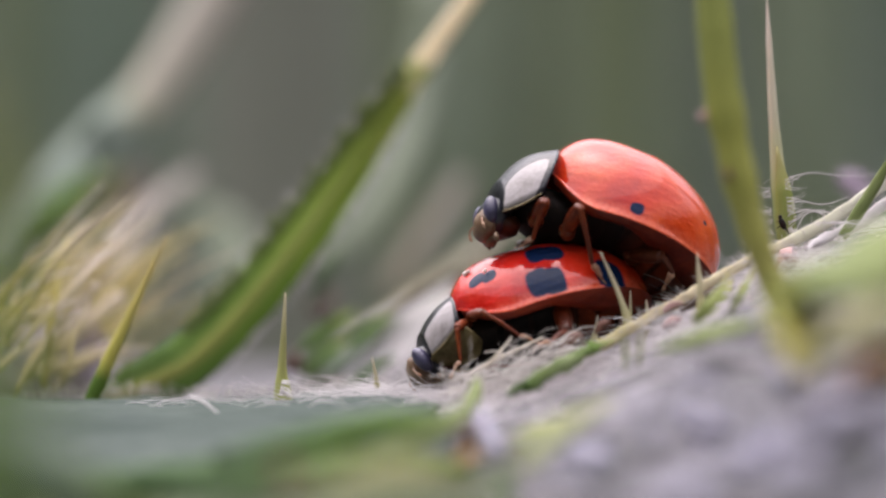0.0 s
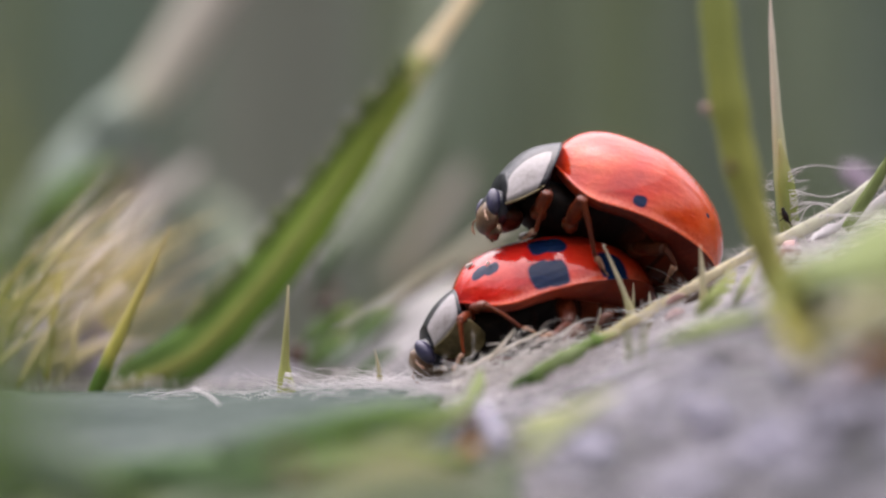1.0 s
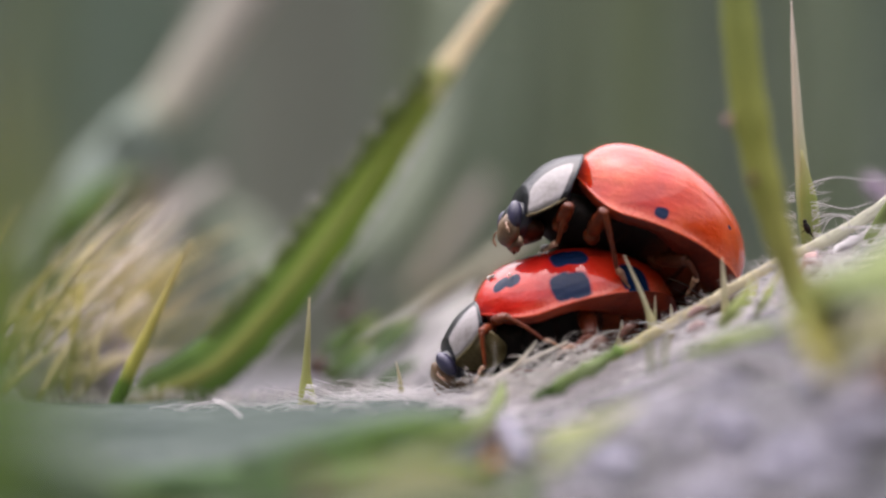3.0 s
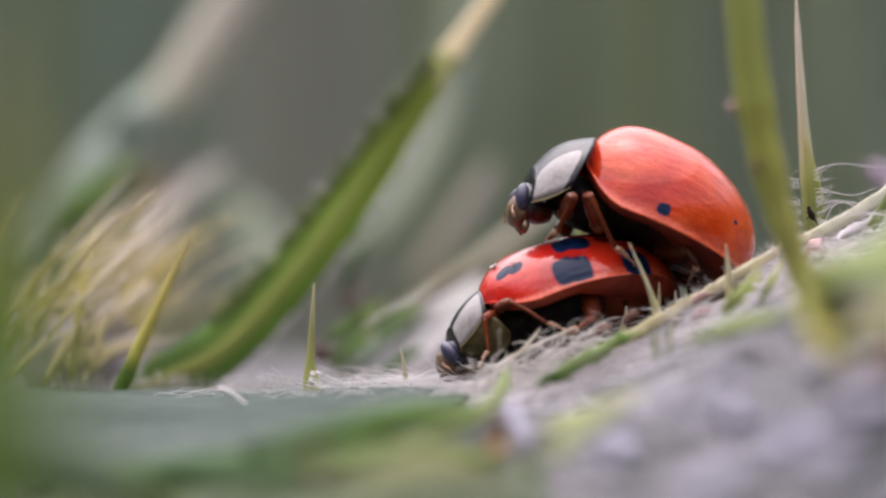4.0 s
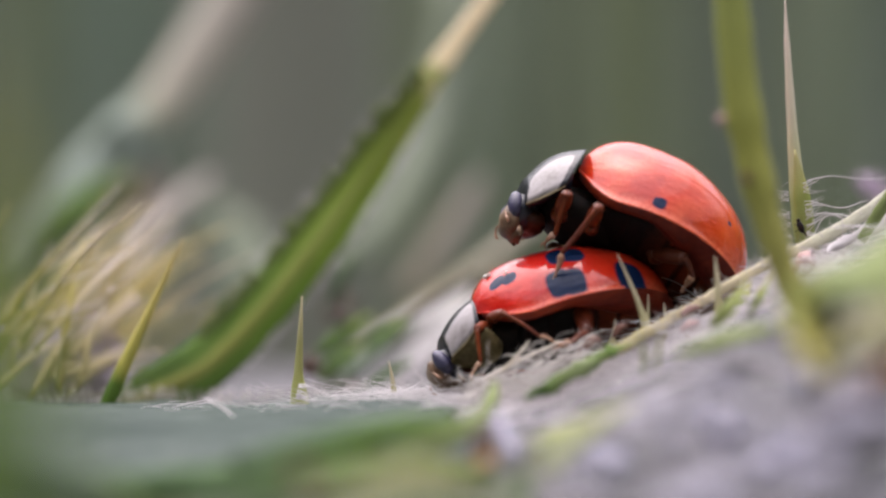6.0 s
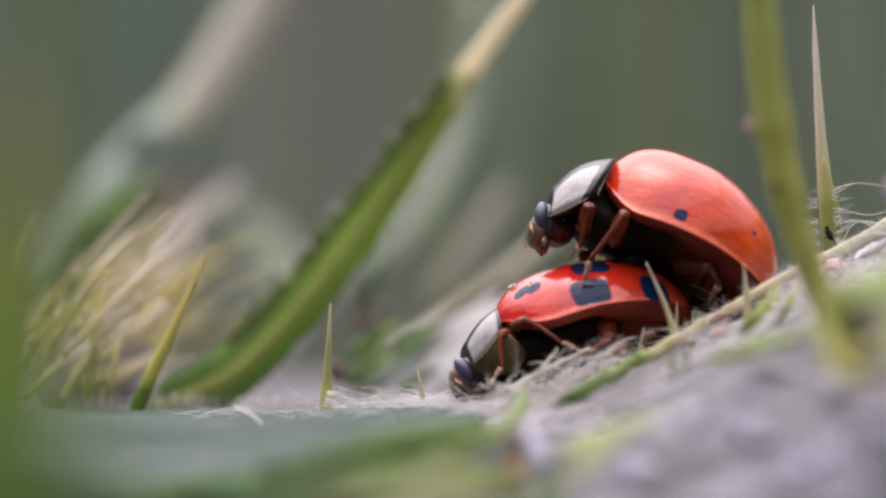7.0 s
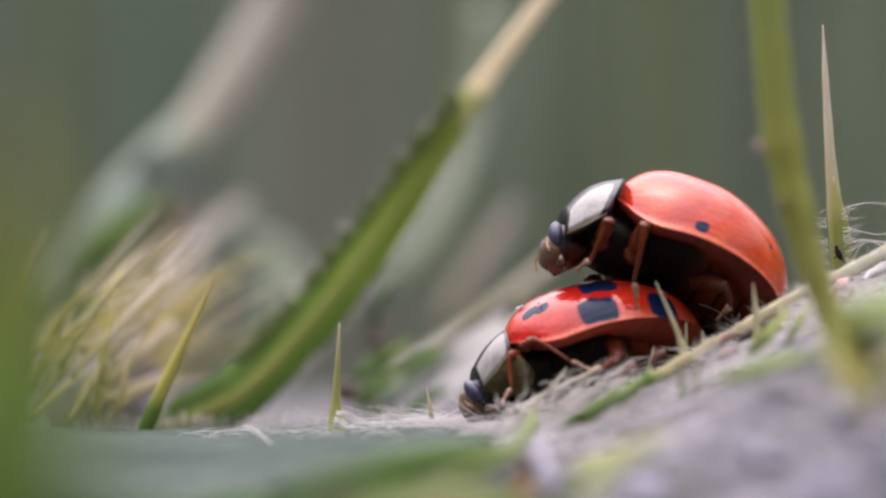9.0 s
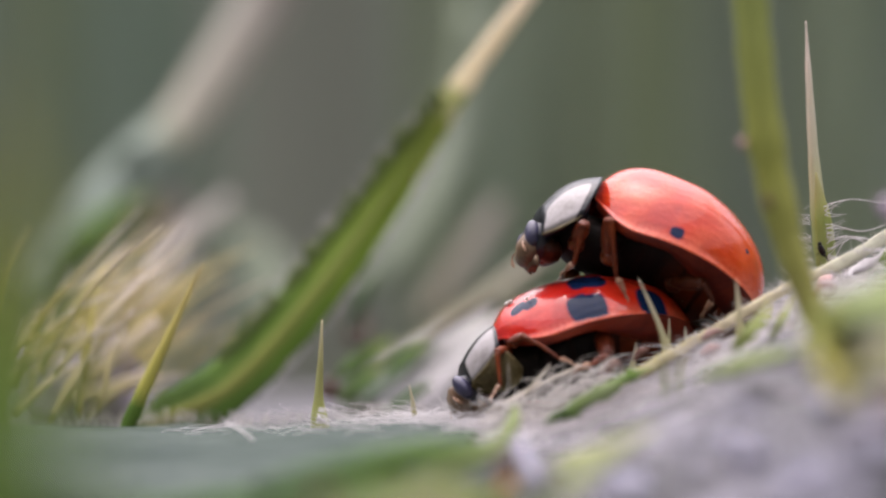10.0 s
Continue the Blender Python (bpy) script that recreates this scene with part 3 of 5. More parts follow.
def pronotum(parent, back, front, margin_back, margin_front, eye, face, mouth, dome, cheek):
    """The neck shield between its top line (back to front) and its side margins, its turned-under cheeks, and the head under its front."""
    bm = bmesh.new()
    uv = bm.loops.layers.uv.verify()
    nu, nv = 20, 36
    back, front, margin_back, margin_front = [Vector(v) for v in (back, front, margin_back, margin_front)]
    out = (front - back).cross(Vector((0, 1, 0))).normalized()
    rows, rims = [], []
    for i in range(nu + 1):
        u = i / nu
        top = back.lerp(front, u) + out * (-dome * math.sin(math.pi * min(1, u * 1.02)))
        rim = margin_back.lerp(margin_front, u)
        rim.y -= 0.14 * math.sin(math.pi * u)
        rim.z -= 0.10 * math.sin(math.pi * u)
        row = []
        for k in range(nv + 1):
            psi = math.pi * (k / nv - 0.5)
            c = max(0.0, math.cos(psi)) ** 0.75
            row.append(bm.verts.new((rim.x + (top.x - rim.x) * c, abs(rim.y) * math.sin(psi), rim.z + (top.z - rim.z) * c)))
        inner = rim.lerp(top, 0.25)
        row.append(bm.verts.new((inner.x + 0.25, 0.6, inner.z - 0.1)))
        row.append(bm.verts.new((inner.x + 0.25, -0.6, inner.z - 0.1)))
        rows.append(row)
        rims.append(rim)
    for i in range(nu):
        for k in range(nv + 3):
            a, b = k, (k + 1) % (nv + 3)
            f = bm.faces.new((rows[i][a], rows[i][b], rows[i + 1][b], rows[i + 1][a]))
            for lp, (u, w) in zip(f.loops, ((i, k), (i, k + 1), (i + 1, k + 1), (i + 1, k))):
                lp[uv].uv = (u / nu, w / nv if k < nv else 0.5)
    bm.faces.new(rows[0])
    bm.faces.new(rows[-1])
    ob = part("pronotum", bm, PRONOTUM if cheek < 0.1 else PRONOTUM_BROAD, parent, "black neck shield with ivory flanks")
    for s in (-1, 1):
        # the thin pale bead along the margin and the hollow cheek beneath it
        bm = bmesh.new()
        tube(bm, [(r.x, s * (abs(r.y) - 0.005), r.z - 0.01) for r in rims[::4]], [0.012, 0.022, 0.026, 0.018], 6, 20)
        part("margin", bm, CHEEK, ob, "thin pale tan margin")
        if cheek < 0.1:
            continue
        bm = bmesh.new()
        strip = []
        for i, r in enumerate(rims):
            f = math.sin(math.pi * min(1.0, 0.25 + 0.75 * i / nu)) ** 0.5
            strip.append([bm.verts.new((r.x + cheek * q * f, s * (abs(r.y) - 0.03 - 0.45 * q + 0.16 * math.sin(math.pi * q)), r.z - 0.02 - cheek * 0.85 * q * f)) for q in (0, 0.2, 0.4, 0.6, 0.8, 1.0)])
        for i in range(nu):
            for k in range(5):
                bm.faces.new((strip[i][k], strip[i][k + 1], strip[i + 1][k + 1], strip[i + 1][k]))
        bmesh.ops.solidify(bm, geom=bm.faces[:], thickness=0.03)
        part("cheek", bm, CHEEK, ob, "olive-tan underside of the shield")
    eye, face, mouth = Vector(eye), Vector(face), Vector(mouth)
    bm = bmesh.new()
    blob(bm, (eye.x + 0.22, 0, eye.z + 0.02), (0.42, 0.74, 0.52), (0, -25, 0), 14, 24, 0.06)
    head = part("head", bm, FACE, ob)
    for s in (-1, 1):
        bm = bmesh.new()
        blob(bm, (eye.x, -s * eye.y, eye.z), (0.21, 0.25, 0.38), (8 * s, -22, 0), 12, 18, 0.03, 2)
        part("eye", bm, EYE, head, "dull slate-violet compound eye")
        bm = bmesh.new()
        p = Vector((face.x - 0.18, s * 0.42, face.z + 0.18))
        tube(bm, [p, p + Vector((-0.04, s * 0.16, -0.08)), p + Vector((0.02, s * 0.24, -0.22)), p + Vector((0.12, s * 0.24, -0.32))], [0.022, 0.022, 0.022, 0.045, 0.02], 7, 14)
        part("antenna", bm, CLAW, head)
        bm = bmesh.new()
        q = mouth + Vector((0.02, s * 0.30, 0.05))
        tube(bm, [q, q + Vector((0.02, s * 0.10, -0.12)), q + Vector((0.12, s * 0.08, -0.24))], [0.05, 0.055, 0.075, 0.04], 7, 10)
        part("palp", bm, TAN, head)
    bm = bmesh.new()
    blob(bm, face + Vector((0.02, 0.28, 0.18)), (0.30, 0.60, 0.46), (0, -18, 0), 14, 20, 0.10, 4)
    part("face_plate", bm, TAN, head, "pale tan front of the face")
    bm = bmesh.new()
    blob(bm, mouth.lerp(face, 0.35) + Vector((0.10, 0.3, 0)), (0.20, 0.36, 0.24), (0, -40, 0), 10, 14, 0.3, 7)
    part("mouth", bm, TAN, head, "tan jaws")
    bm = bmesh.new()
    blob(bm, (eye.x + 0.58, 0, eye.z - 0.10), (0.40, 0.66, 0.30), (0, -15, 0), 10, 18, 0.15, 9)
    part("throat", bm, BROWN_SHADED, head, "dark brown throat")
    return ob


def belly(parent, deep):
    bm = bmesh.new()
    blob(bm, (0.25, 0, 0.42 - 0.8 * deep), (A * 0.86, B * 0.74, deep), rings=18, segs=32, rough=0.03)
    part("abdomen", bm, ABDOMEN, parent)
    bm = bmesh.new()
    blob(bm, (-1.9, 0, 0.08), (1.3, 1.2, 0.66), rings=10, segs=18, rough=0.05, seed=2)
    part("thorax", bm, BLACK, parent)


def leg(parent, joints, thick, material):
    """A leg of thigh, shin and foot through four joints (hip, knee, ankle, toe); shin and foot turn about the knee."""
    hip, knee, ankle, toe = [Vector(j) for j in joints]
    bm = bmesh.new()
    tube(bm, [p - hip for p in (hip, (hip + knee) / 2, knee)], [thick * 1.1, thick * 1.5, thick * 1.45, thick * 1.05], 10, 14, 0.8)
    ob = part("leg", bm, material, parent)
    ob.location = hip * MM
    bm = bmesh.new()
    blob(bm, (0.02, 0.12 if hip.y < 0 else -0.12, -0.02), (thick * 1.7, thick * 1.6, thick * 1.6), (0, 20, 0), 8, 12, 0.2, hip.x)
    part("coxa", bm, material, ob)
    bm = bmesh.new()
    bow = (knee + ankle) / 2 + Vector((0, 0, 0.05))
    tube(bm, [p - knee for p in (knee, bow, ankle)], [thick * 0.7, thick * 0.62, thick * 0.5, thick * 0.42], 8, 12)
    shin = part("shin", bm, material, ob)
    bm = bmesh.new()
    mid = (ankle + toe) / 2 + Vector((0, 0, 0.04))
    tube(bm, [p - knee for p in (ankle, mid, toe)], [thick * 0.45, thick * 0.62, thick * 0.25], 7, 12, wobble=0.5)
    d = (toe - ankle).normalized()
    for s in (-1, 1):
        side = d.cross(Vector((0, 0, 1))) * s
        tube(bm, [toe - knee, toe - knee + d * 0.1 + side * 0.06, toe - knee + d * 0.13 + side * 0.1 + Vector((0, 0, -0.1))], [0.035, 0.03, 0.008], 5, 6)
    foot = part("foot", bm, CLAW, ob, "pale clawed foot")
    shin.location = foot.location = (knee - hip) * MM
    return ob, shin, foot, (hip, knee, toe)


def ladybird(label, start, shell_mat, high, shield, near_legs, far_legs):
    bug = thing("ladybird", (0, 0, 0), label, "ladybird", "mating ladybirds")
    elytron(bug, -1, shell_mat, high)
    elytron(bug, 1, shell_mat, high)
    belly(bug, 0.62 if high < 2.5 else 0.44)
    pronotum(bug, *shield)
    legs = [leg(bug, j, (0.10, 0.10, 0.17)[k % 3] if high < 2.5 else 0.155 if k % 3 == 2 else 0.14, BROWN_SHADED if k % 3 == 2 and high > 2.5 else BROWN) for k, j in enumerate(near_legs + far_legs)]
    bug.matrix_basis = start
    return bug, legs


def mirrored(legs, lift=0.0):
    return [[(x + 0.4, -y, z + lift) for x, y, z in j] for j in legs]


TOP_SHIELD = ((-2.495, 0, 1.805), (-3.692, 0, 0.337), (-2.68, -1.75, -0.02), (-3.40, -1.12, -0.70), (-3.60, -0.52, -0.56), (-3.54, -0.3, -1.02), (-3.30, -0.3, -1.18), 0.24, 0.08)
BOTTOM_SHIELD = ((-2.55, 0, 1.30), (-3.563, 0, 0.558), (-2.68, -1.72, 0.18), (-3.50, -1.06, -0.34), (-3.70, -0.62, -0.26), (-3.78, -0.3, -0.58), (-3.40, -0.3, -0.78), 0.10, 0.66)
TOP_LEGS = [
    [(-2.50, -1.15, -0.50), (-2.56, -1.85, -0.24), (-2.82, -1.50, -1.38), (-3.07, -1.30, -1.62)],
    [(-1.63, -1.25, -0.50), (-1.60, -2.15, -0.05), (-1.00, -2.20, -1.48), (-0.62, -2.10, -1.86)],
    [(0.25, -1.00, -0.30), (1.18, -1.75, -0.16), (1.48, -1.70, -0.60), (1.28, -1.60, -0.95)],
]
BOTTOM_LEGS = [
    [(-2.42, -1.25, 0.28), (-2.79, -1.88, -0.03), (-2.92, -1.72, -0.90), (-3.17, -1.62, -1.10)],
    [(-2.25, -1.55, 0.36), (-2.08, -2.25, 0.10), (-1.34, -2.30, -0.76), (-1.00, -2.30, -1.02)],
    [(0.10, -1.55, 0.25), (-0.10, -2.25, -0.95), (-0.60, -2.40, -1.18), (-0.98, -2.40, -1.22)],
]
upper, upper_legs = ladybird("orange-red ladybird with one small spot a side, mounted on another", pose(4.59 * MM, 0 * MM, -0.03 * MM, -17, 23.2, 8.7), SHELL_ORANGE, 2.7, TOP_SHIELD, TOP_LEGS, mirrored(TOP_LEGS))
lower, lower_legs = ladybird("scarlet ladybird with large black spots, crouching on woolly leaf", pose(2.88 * MM, 0 * MM, -2.05 * MM, -20.5, -13.1, 10), SHELL_RED, 2.2, BOTTOM_SHIELD, BOTTOM_LEGS, mirrored(BOTTOM_LEGS))


# small white blobs that stand in for wet glints on the shell
for k, (dx, dy, dz, r) in enumerate(((-2.02, -1.02, 1.66, 0.055), (-1.94, -1.12, 1.66, 0.04), (-1.60, -1.66, 1.40, 0.035))):
    bm = bmesh.new()
    blob(bm, (dx, dy, dz), (r * 1.5, r, r), (0, -30, 0), 8, 10, 0.25, 5 + k)
    part("glint", bm, PALEFIBRE, lower, "white blob in place of a small glint on the wing case")


# ---- spines, blades and stems ----
def strand(name, points, radii, material, label, category, n=24, sides=10, flat=1.0, group="", inner="blade", wobble=0.0, seed=0, jag=0.0, face=(0, -1, 0)):
    ob = thing(name, points[0], label, category, group)
    bm = bmesh.new()
    tube(bm, points, radii, sides, n, flat, face, origin=points[0], wobble=wobble, seed=seed)
    if jag:
        for v in bm.verts:
            v.co += jag * (noise.noise_vector(v.co * 2.1) + 0.6 * noise.noise_vector(v.co * 6.3))
    part(inner, bm, material, ob)
    return ob


def hairs(parent, bundles, material, name="hair"):
    """Fine hairs, each a thin curved tube, as one part."""
    bm = bmesh.new()
    for pts, r in bundles:
        tube(bm, pts, [r, r * 0.8, r * 0.3], 4, 5, origin=tuple(c / MM for c in parent.location))
    ob = part(name, bm, material, parent)
    return tagged(ob, kind="stuff")


def fringe(line, length, count, seed, side=1.0, r=0.02):
    """Short hairs standing off a line of points."""
    rnd = random.Random(seed)
    pts, out = glide(line, 60), []
    for _ in range(count):
        i = rnd.randrange(2, 58)
        c, along_ = pts[i], (pts[i + 1] - pts[i - 1]).normalized()
        off = Vector((-along_.z, rnd.uniform(-0.6, 0.6), along_.x)).normalized() * side
        e = c + off * length * rnd.uniform(0.5, 1.2) + along_ * length * rnd.uniform(-0.4, 0.6)
        out.append(((c, c.lerp(e, 0.5) + Vector((rnd.uniform(-1, 1), 0, rnd.uniform(-1, 1))) * length * 0.12, e), r))
    return out


# in focus: spines and thin blades round the ladybirds
spine = strand("spine", [(-4.2, 0, -4.335), (-4.275, 0, -3.405), (-4.23, 0, -2.235), (-4.185, 0, -1.155)], [0.26, 0.23, 0.12, 0.085, 0.055, 0.02], OCHRESPINE, "slender cream plant spine standing on woolly leaf", "spine", inner="thorn")
hairs(spine, fringe([(-4.382, -1, -4.159), (-4.233, -1, -3.384)], 0.35, 14, 1, -1), FIBRE)
strand("grass_blade", [(-9.749, 3, -4.600), (-9.123, 3, -3.194), (-8.267, 3, -1.360), (-7.457, 3, 0.382)], [0.15, 0.21, 0.18, 0.12, 0.075, 0.012], YELLOW, "thin yellow-green grass blade with a pointed tip", "grass", flat=0.5)
tall = strand("spine", [(9.418, 1, -0.438), (9.147, 1, 0.619), (8.981, 1, 1.826), (8.845, 1, 3.336), (8.724, 1, 5.298), (8.649, 1, 6.777)], [0.30, 0.30, 0.24, 0.17, 0.12, 0.075, 0.012], SPINE, "tall cream spine with a green foot and white hairs", "spine", n=36, inner="thorn", wobble=0.1)
bm = bmesh.new()
tube(bm, [(9.16, 0.6, -0.30), (9.15, 0.6, 0.75), (9.06, 0.6, 1.62), (8.90, 0.75, 2.75)], [0.16, 0.27, 0.22, 0.02], 8, 14, 0.4, origin=(9.418, 1, -0.438))
part("leaf_flap", bm, TOOTH, tall, "small green flap")
hairs(tall, fringe([(8.82, 0, 0.015), (8.73, 0, 0.915), (8.67, 0, 1.965)], 0.4, 24, 2, 1, 0.008) + fringe([(9.21, 0, 0.015), (9.15, 0, 0.915), (9.06, 0, 1.965)], 0.5, 40, 3, -1, 0.009), FIBRE)
for pts, r in (([(4.887, -3, -2.046), (4.578, -3, -1.163), (4.092, -3, -0.059)], [0.16, 0.075, 0.05, 0.01]), ([(6.679, -4, -1.778), (6.650, -4, -0.901), (6.577, -4, -0.097)], [0.13, 0.09, 0.06, 0.01]), ([(3.94, -2, -2.474), (4.014, -2, -2.133), (4.059, -2, -1.733)], [0.12, 0.06, 0.01]), ([(4.903, -2, -1.763), (4.918, -2, -1.466), (4.918, -2, -1.096)], [0.06, 0.04, 0.01]), ([(5.421, -2, -1.911), (5.362, -2, -1.644), (5.332, -2, -1.318)], [0.07, 0.05, 0.01]), ([(-1.74, 0, -3.735), (-1.8, 0, -3.285), (-1.89, 0, -2.865)], [0.08, 0.05, 0.01])):
    strand("spine", pts, r, CREAM, "short pale spine on the leaf edge", "spine", n=12, sides=8, group="short spines", inner="thorn")

strand("grass_blade", [(2.706, 4, -0.446), (3.331, 4.5, 0.694), (4.501, 5, 0.51), (5.507, 5, -0.17), (6.59, 5, -1.222), (7.208, 5, -1.995)], [0.1, 0.2, 0.24, 0.24, 0.2, 0.1], PALELEAF, "pale bent blade of grass behind the ladybirds", "grass", flat=0.5)

# the spiny ridge on which the upper beetle leans
ridge_line = [(2.582, -3.5, -3.419), (3.316, -3.5, -2.92), (4.343, -3.5, -2.362), (6.123, -3, -1.354), (8.088, -2, -0.252), (9.928, -1, 0.581), (12.24, 0, 2.115)]
ridge = strand("leaf_margin", ridge_line, [0.03, 0.10, 0.14, 0.14, 0.13, 0.14, 0.17, 0.20], RIB, "cream and green ridge of a spiny leaf edge", "leaf", n=80, sides=16, flat=0.3, inner="ridge", wobble=0.12, jag=0.045)
hairs(ridge, fringe(ridge_line, 0.6, 220, 5, -1, 0.007) + fringe(ridge_line, 0.35, 110, 6, 1, 0.006) + fringe([(x, y - 0.2, z) for x, y, z in ridge_line], 0.25, 120, 16, 1, 0.006), PALEFIBRE)
strand("straw", [(0.559, -3, -3.341), (1.413, -3, -2.87), (2.62, -3, -2.296)], [0.075, 0.065, 0.03], DRYSTRAW, "pale dry straw lying under the beetle", "straw", n=12, sides=7, group="straws", inner="stalk")
strand("straw", [(1.086, -3.5, -3.096), (1.467, -3.5, -2.685), (1.79, -3.5, -2.274)], [0.055, 0.05, 0.015], DRYSTRAW, "pale dry straw lying under the beetle", "straw", n=12, sides=7, group="straws", inner="stalk")
lobe = strand("leaf", [(1.563, -7, -3.715), (2.169, -6.8, -3.404), (3.119, -6, -2.945), (3.86, -5.2, -2.554), (4.385, -4.6, -2.316)], [0.05, 0.18, 0.20, 0.15, 0.05], MOSSY, "narrow green leaf tip on the ridge", "leaf", n=40, sides=14, flat=0.4, wobble=0.35, jag=0.12)
hairs(lobe, fringe([(1.571, -6.3, -3.79), (2.176, -6.3, -3.473), (3.133, -5.3, -3.031), (4.394, -4.3, -2.408)], 0.3, 90, 41, 1, 0.007) + fringe([(1.571, -6.3, -3.79), (2.176, -6.3, -3.473), (3.133, -5.3, -3.031), (4.394, -4.3, -2.408)], 0.3, 60, 42, -1, 0.007), PALEFIBRE)
strand("leaf", [(6.626, -5, -2.02), (7.02, -4, -1.565), (7.389, -3, -1.163), (7.643, -2, -0.607)], [0.16, 0.2, 0.13, 0.02], TOOTH, "yellow-green leaf tooth on the ridge", "leaf", n=14, flat=0.5)
strand("leaf", [(10.458, -2, 0.311), (10.932, -2, 1.022), (11.435, -2, 1.822), (11.791, -2, 2.533)], [0.12, 0.17, 0.14, 0.05], PALELEAF, "yellow-green leaf tooth on the ridge", "leaf", n=14, flat=0.5)

# dark brown strand modelled for the shadowed crack below the ridge
strand("dry_scale", [(6.169, -3.7, -1.612), (6.686, -3.6, -1.32), (7.341, -3.4, -0.925)], [0.05, 0.13, 0.06], DARK, "long dark brown strand in place of the shadowed crack under the ridge", "plant scrap", n=12, sides=8, flat=0.5, group="dry scales", inner="scale")
strand("dry_scale", [(5.674, -4, -2.033), (5.938, -4, -1.887), (6.172, -4, -1.828)], [0.06, 0.14, 0.06], PINK, "pinkish dry scale under the ridge", "plant scrap", n=10, sides=8, flat=0.6, group="dry scales", inner="scale")
for pts, radii, mat, words in (
    ([(3.017, -3, -2.701), (3.278, -3.2, -2.404), (3.513, -3.2, -2.257), (3.679, -3, -2.407)], [0.05, 0.15, 0.12, 0.04], SCRAP, "curled red-brown leaf scrap under the lower ladybird"),
    ([(3.973, -3, -2.201), (4.164, -3, -1.966), (4.370, -3, -1.907)], [0.04, 0.12, 0.10, 0.03], SCRAP, "curled red-brown leaf scrap under the lower ladybird"),
    ([(5.723, -3.4, -1.638), (5.972, -3.4, -1.462), (6.236, -3.4, -1.418)], [0.04, 0.10, 0.08, 0.03], PINK, "pinkish leaf scrap beside the ridge"),
):
    strand("dry_scale", pts, radii, mat, words, "plant scrap", n=10, sides=8, flat=0.4, group="dry scales", inner="scale")
for pts, radii in (
    ([(4.566, -9, -3.064), (4.594, -9, -2.639), (4.538, -9, -2.286), (4.481, -9, -2.003)], [0.05, 0.07, 0.05, 0.015]),
    ([(4.905, -9, -2.922), (4.934, -9, -2.569), (4.962, -9, -2.257), (5.019, -9, -1.975)], [0.05, 0.07, 0.05, 0.015]),
    ([(6.348, -7, -1.886), (6.735, -7, -1.456), (7.088, -6.5, -1.030), (7.313, -6, -0.601)], [0.10, 0.17, 0.10, 0.02]),
    ([(7.308, -7, -1.600), (7.551, -7, -1.170), (7.778, -6.5, -0.814), (7.948, -6, -0.456)], [0.07, 0.12, 0.07, 0.02]),
):
    strand("leaf", pts, radii, TOOTH, "yellow-green leaf tooth on the ridge", "leaf", n=14, flat=0.28, group="leaf teeth")
rnd_bits = random.Random(5)
for k in range(22):
    bx = rnd_bits.uniform(4.4, 8.6)
    bz = -3.75 + 0.50 * (bx - 1.7) + rnd_bits.uniform(-0.85, -0.25)
    by = rnd_bits.uniform(-5.5, -3.0)
    ba = rnd_bits.uniform(0.0, 1.2)
    bl = rnd_bits.uniform(0.25, 0.7)
    strand("dry_scale", [(bx, by, bz), (bx + bl * 0.5 * math.cos(ba), by - 0.05, bz + bl * 0.5 * math.sin(ba) + 0.04), (bx + bl * math.cos(ba), by, bz + bl * math.sin(ba))], [0.03, 0.06, 0.02], (PINK, DARK, WHITEST)[k % 3], "small dry purplish scale matted in the wool", "plant scrap", n=6, sides=6, flat=0.4, group="dry scales", inner="scale")

fuzz = thing("wool_tuft", (1.262, -3.5, -3.286), "white cobwebby wool piled up before the lower ladybird", "wool", "wool tufts")
rnd_fuzz = random.Random(77)
strands_ = []
for _ in range(260):
    u = rnd_fuzz.random()
    c = Vector((0.015, -3.6, -3.651)).lerp(Vector((3.167, -3.6, -2.654)), u)
    c += Vector((rnd_fuzz.gauss(0, 0.12), rnd_fuzz.uniform(-1.2, 0.7), rnd_fuzz.uniform(-0.55, 0.30)))
    a = rnd_fuzz.gauss(0.42, 0.4) + (math.pi if rnd_fuzz.random() < 0.3 else 0.0)
    ln = rnd_fuzz.uniform(0.4, 1.3)
    e = c + Vector((math.cos(a), rnd_fuzz.uniform(-0.3, 0.3), math.sin(a))) * ln
    strands_.append(((c, c.lerp(e, 0.5) + Vector((rnd_fuzz.uniform(-1, 1), 0, rnd_fuzz.uniform(-1, 1))) * 0.2 * ln, e), rnd_fuzz.choice((0.006, 0.008, 0.012, 0.02))))
hairs(fuzz, strands_, PALEFIBRE, "fibre")

# behind: large blade, stems and dry growth
big_line = [(-9.926, 7, -4.603), (-8.647, 8, -3.922), (-6.997, 10, -3.013), (-4.983, 12, -0.790), (-2.839, 14, 2.136), (-0.804, 15, 5.103), (1.082, 15, 7.728), (2.723, 15, 10.024)]
big = strand("grass_blade", big_line, [0.25, 0.50, 0.70, 0.78, 0.78, 0.76, 0.70, 0.57, 0.42, 0.30, 0.28, 0.27, 0.25], BLADE, "broad green grass blade with hairy edges and straw tip", "grass", n=60, sides=18, flat=0.22, wobble=0.08, jag=0.05)
edge_line = [(x - 0.74 * r, y - 0.1, z + 0.58 * r) for (x, y, z), r in zip(big_line[2:6], (0.70, 0.70, 0.58, 0.38))]
bm = bmesh.new()
tube(bm, [(x + 0.05, y - 0.17, z - 0.03) for x, y, z in big_line[:6]], [0.10, 0.20, 0.22, 0.22, 0.20, 0.12, 0.04], 10, 44, 0.35, origin=big_line[0])
part("midrib", bm, MIDRIB, big, "olive midrib band")
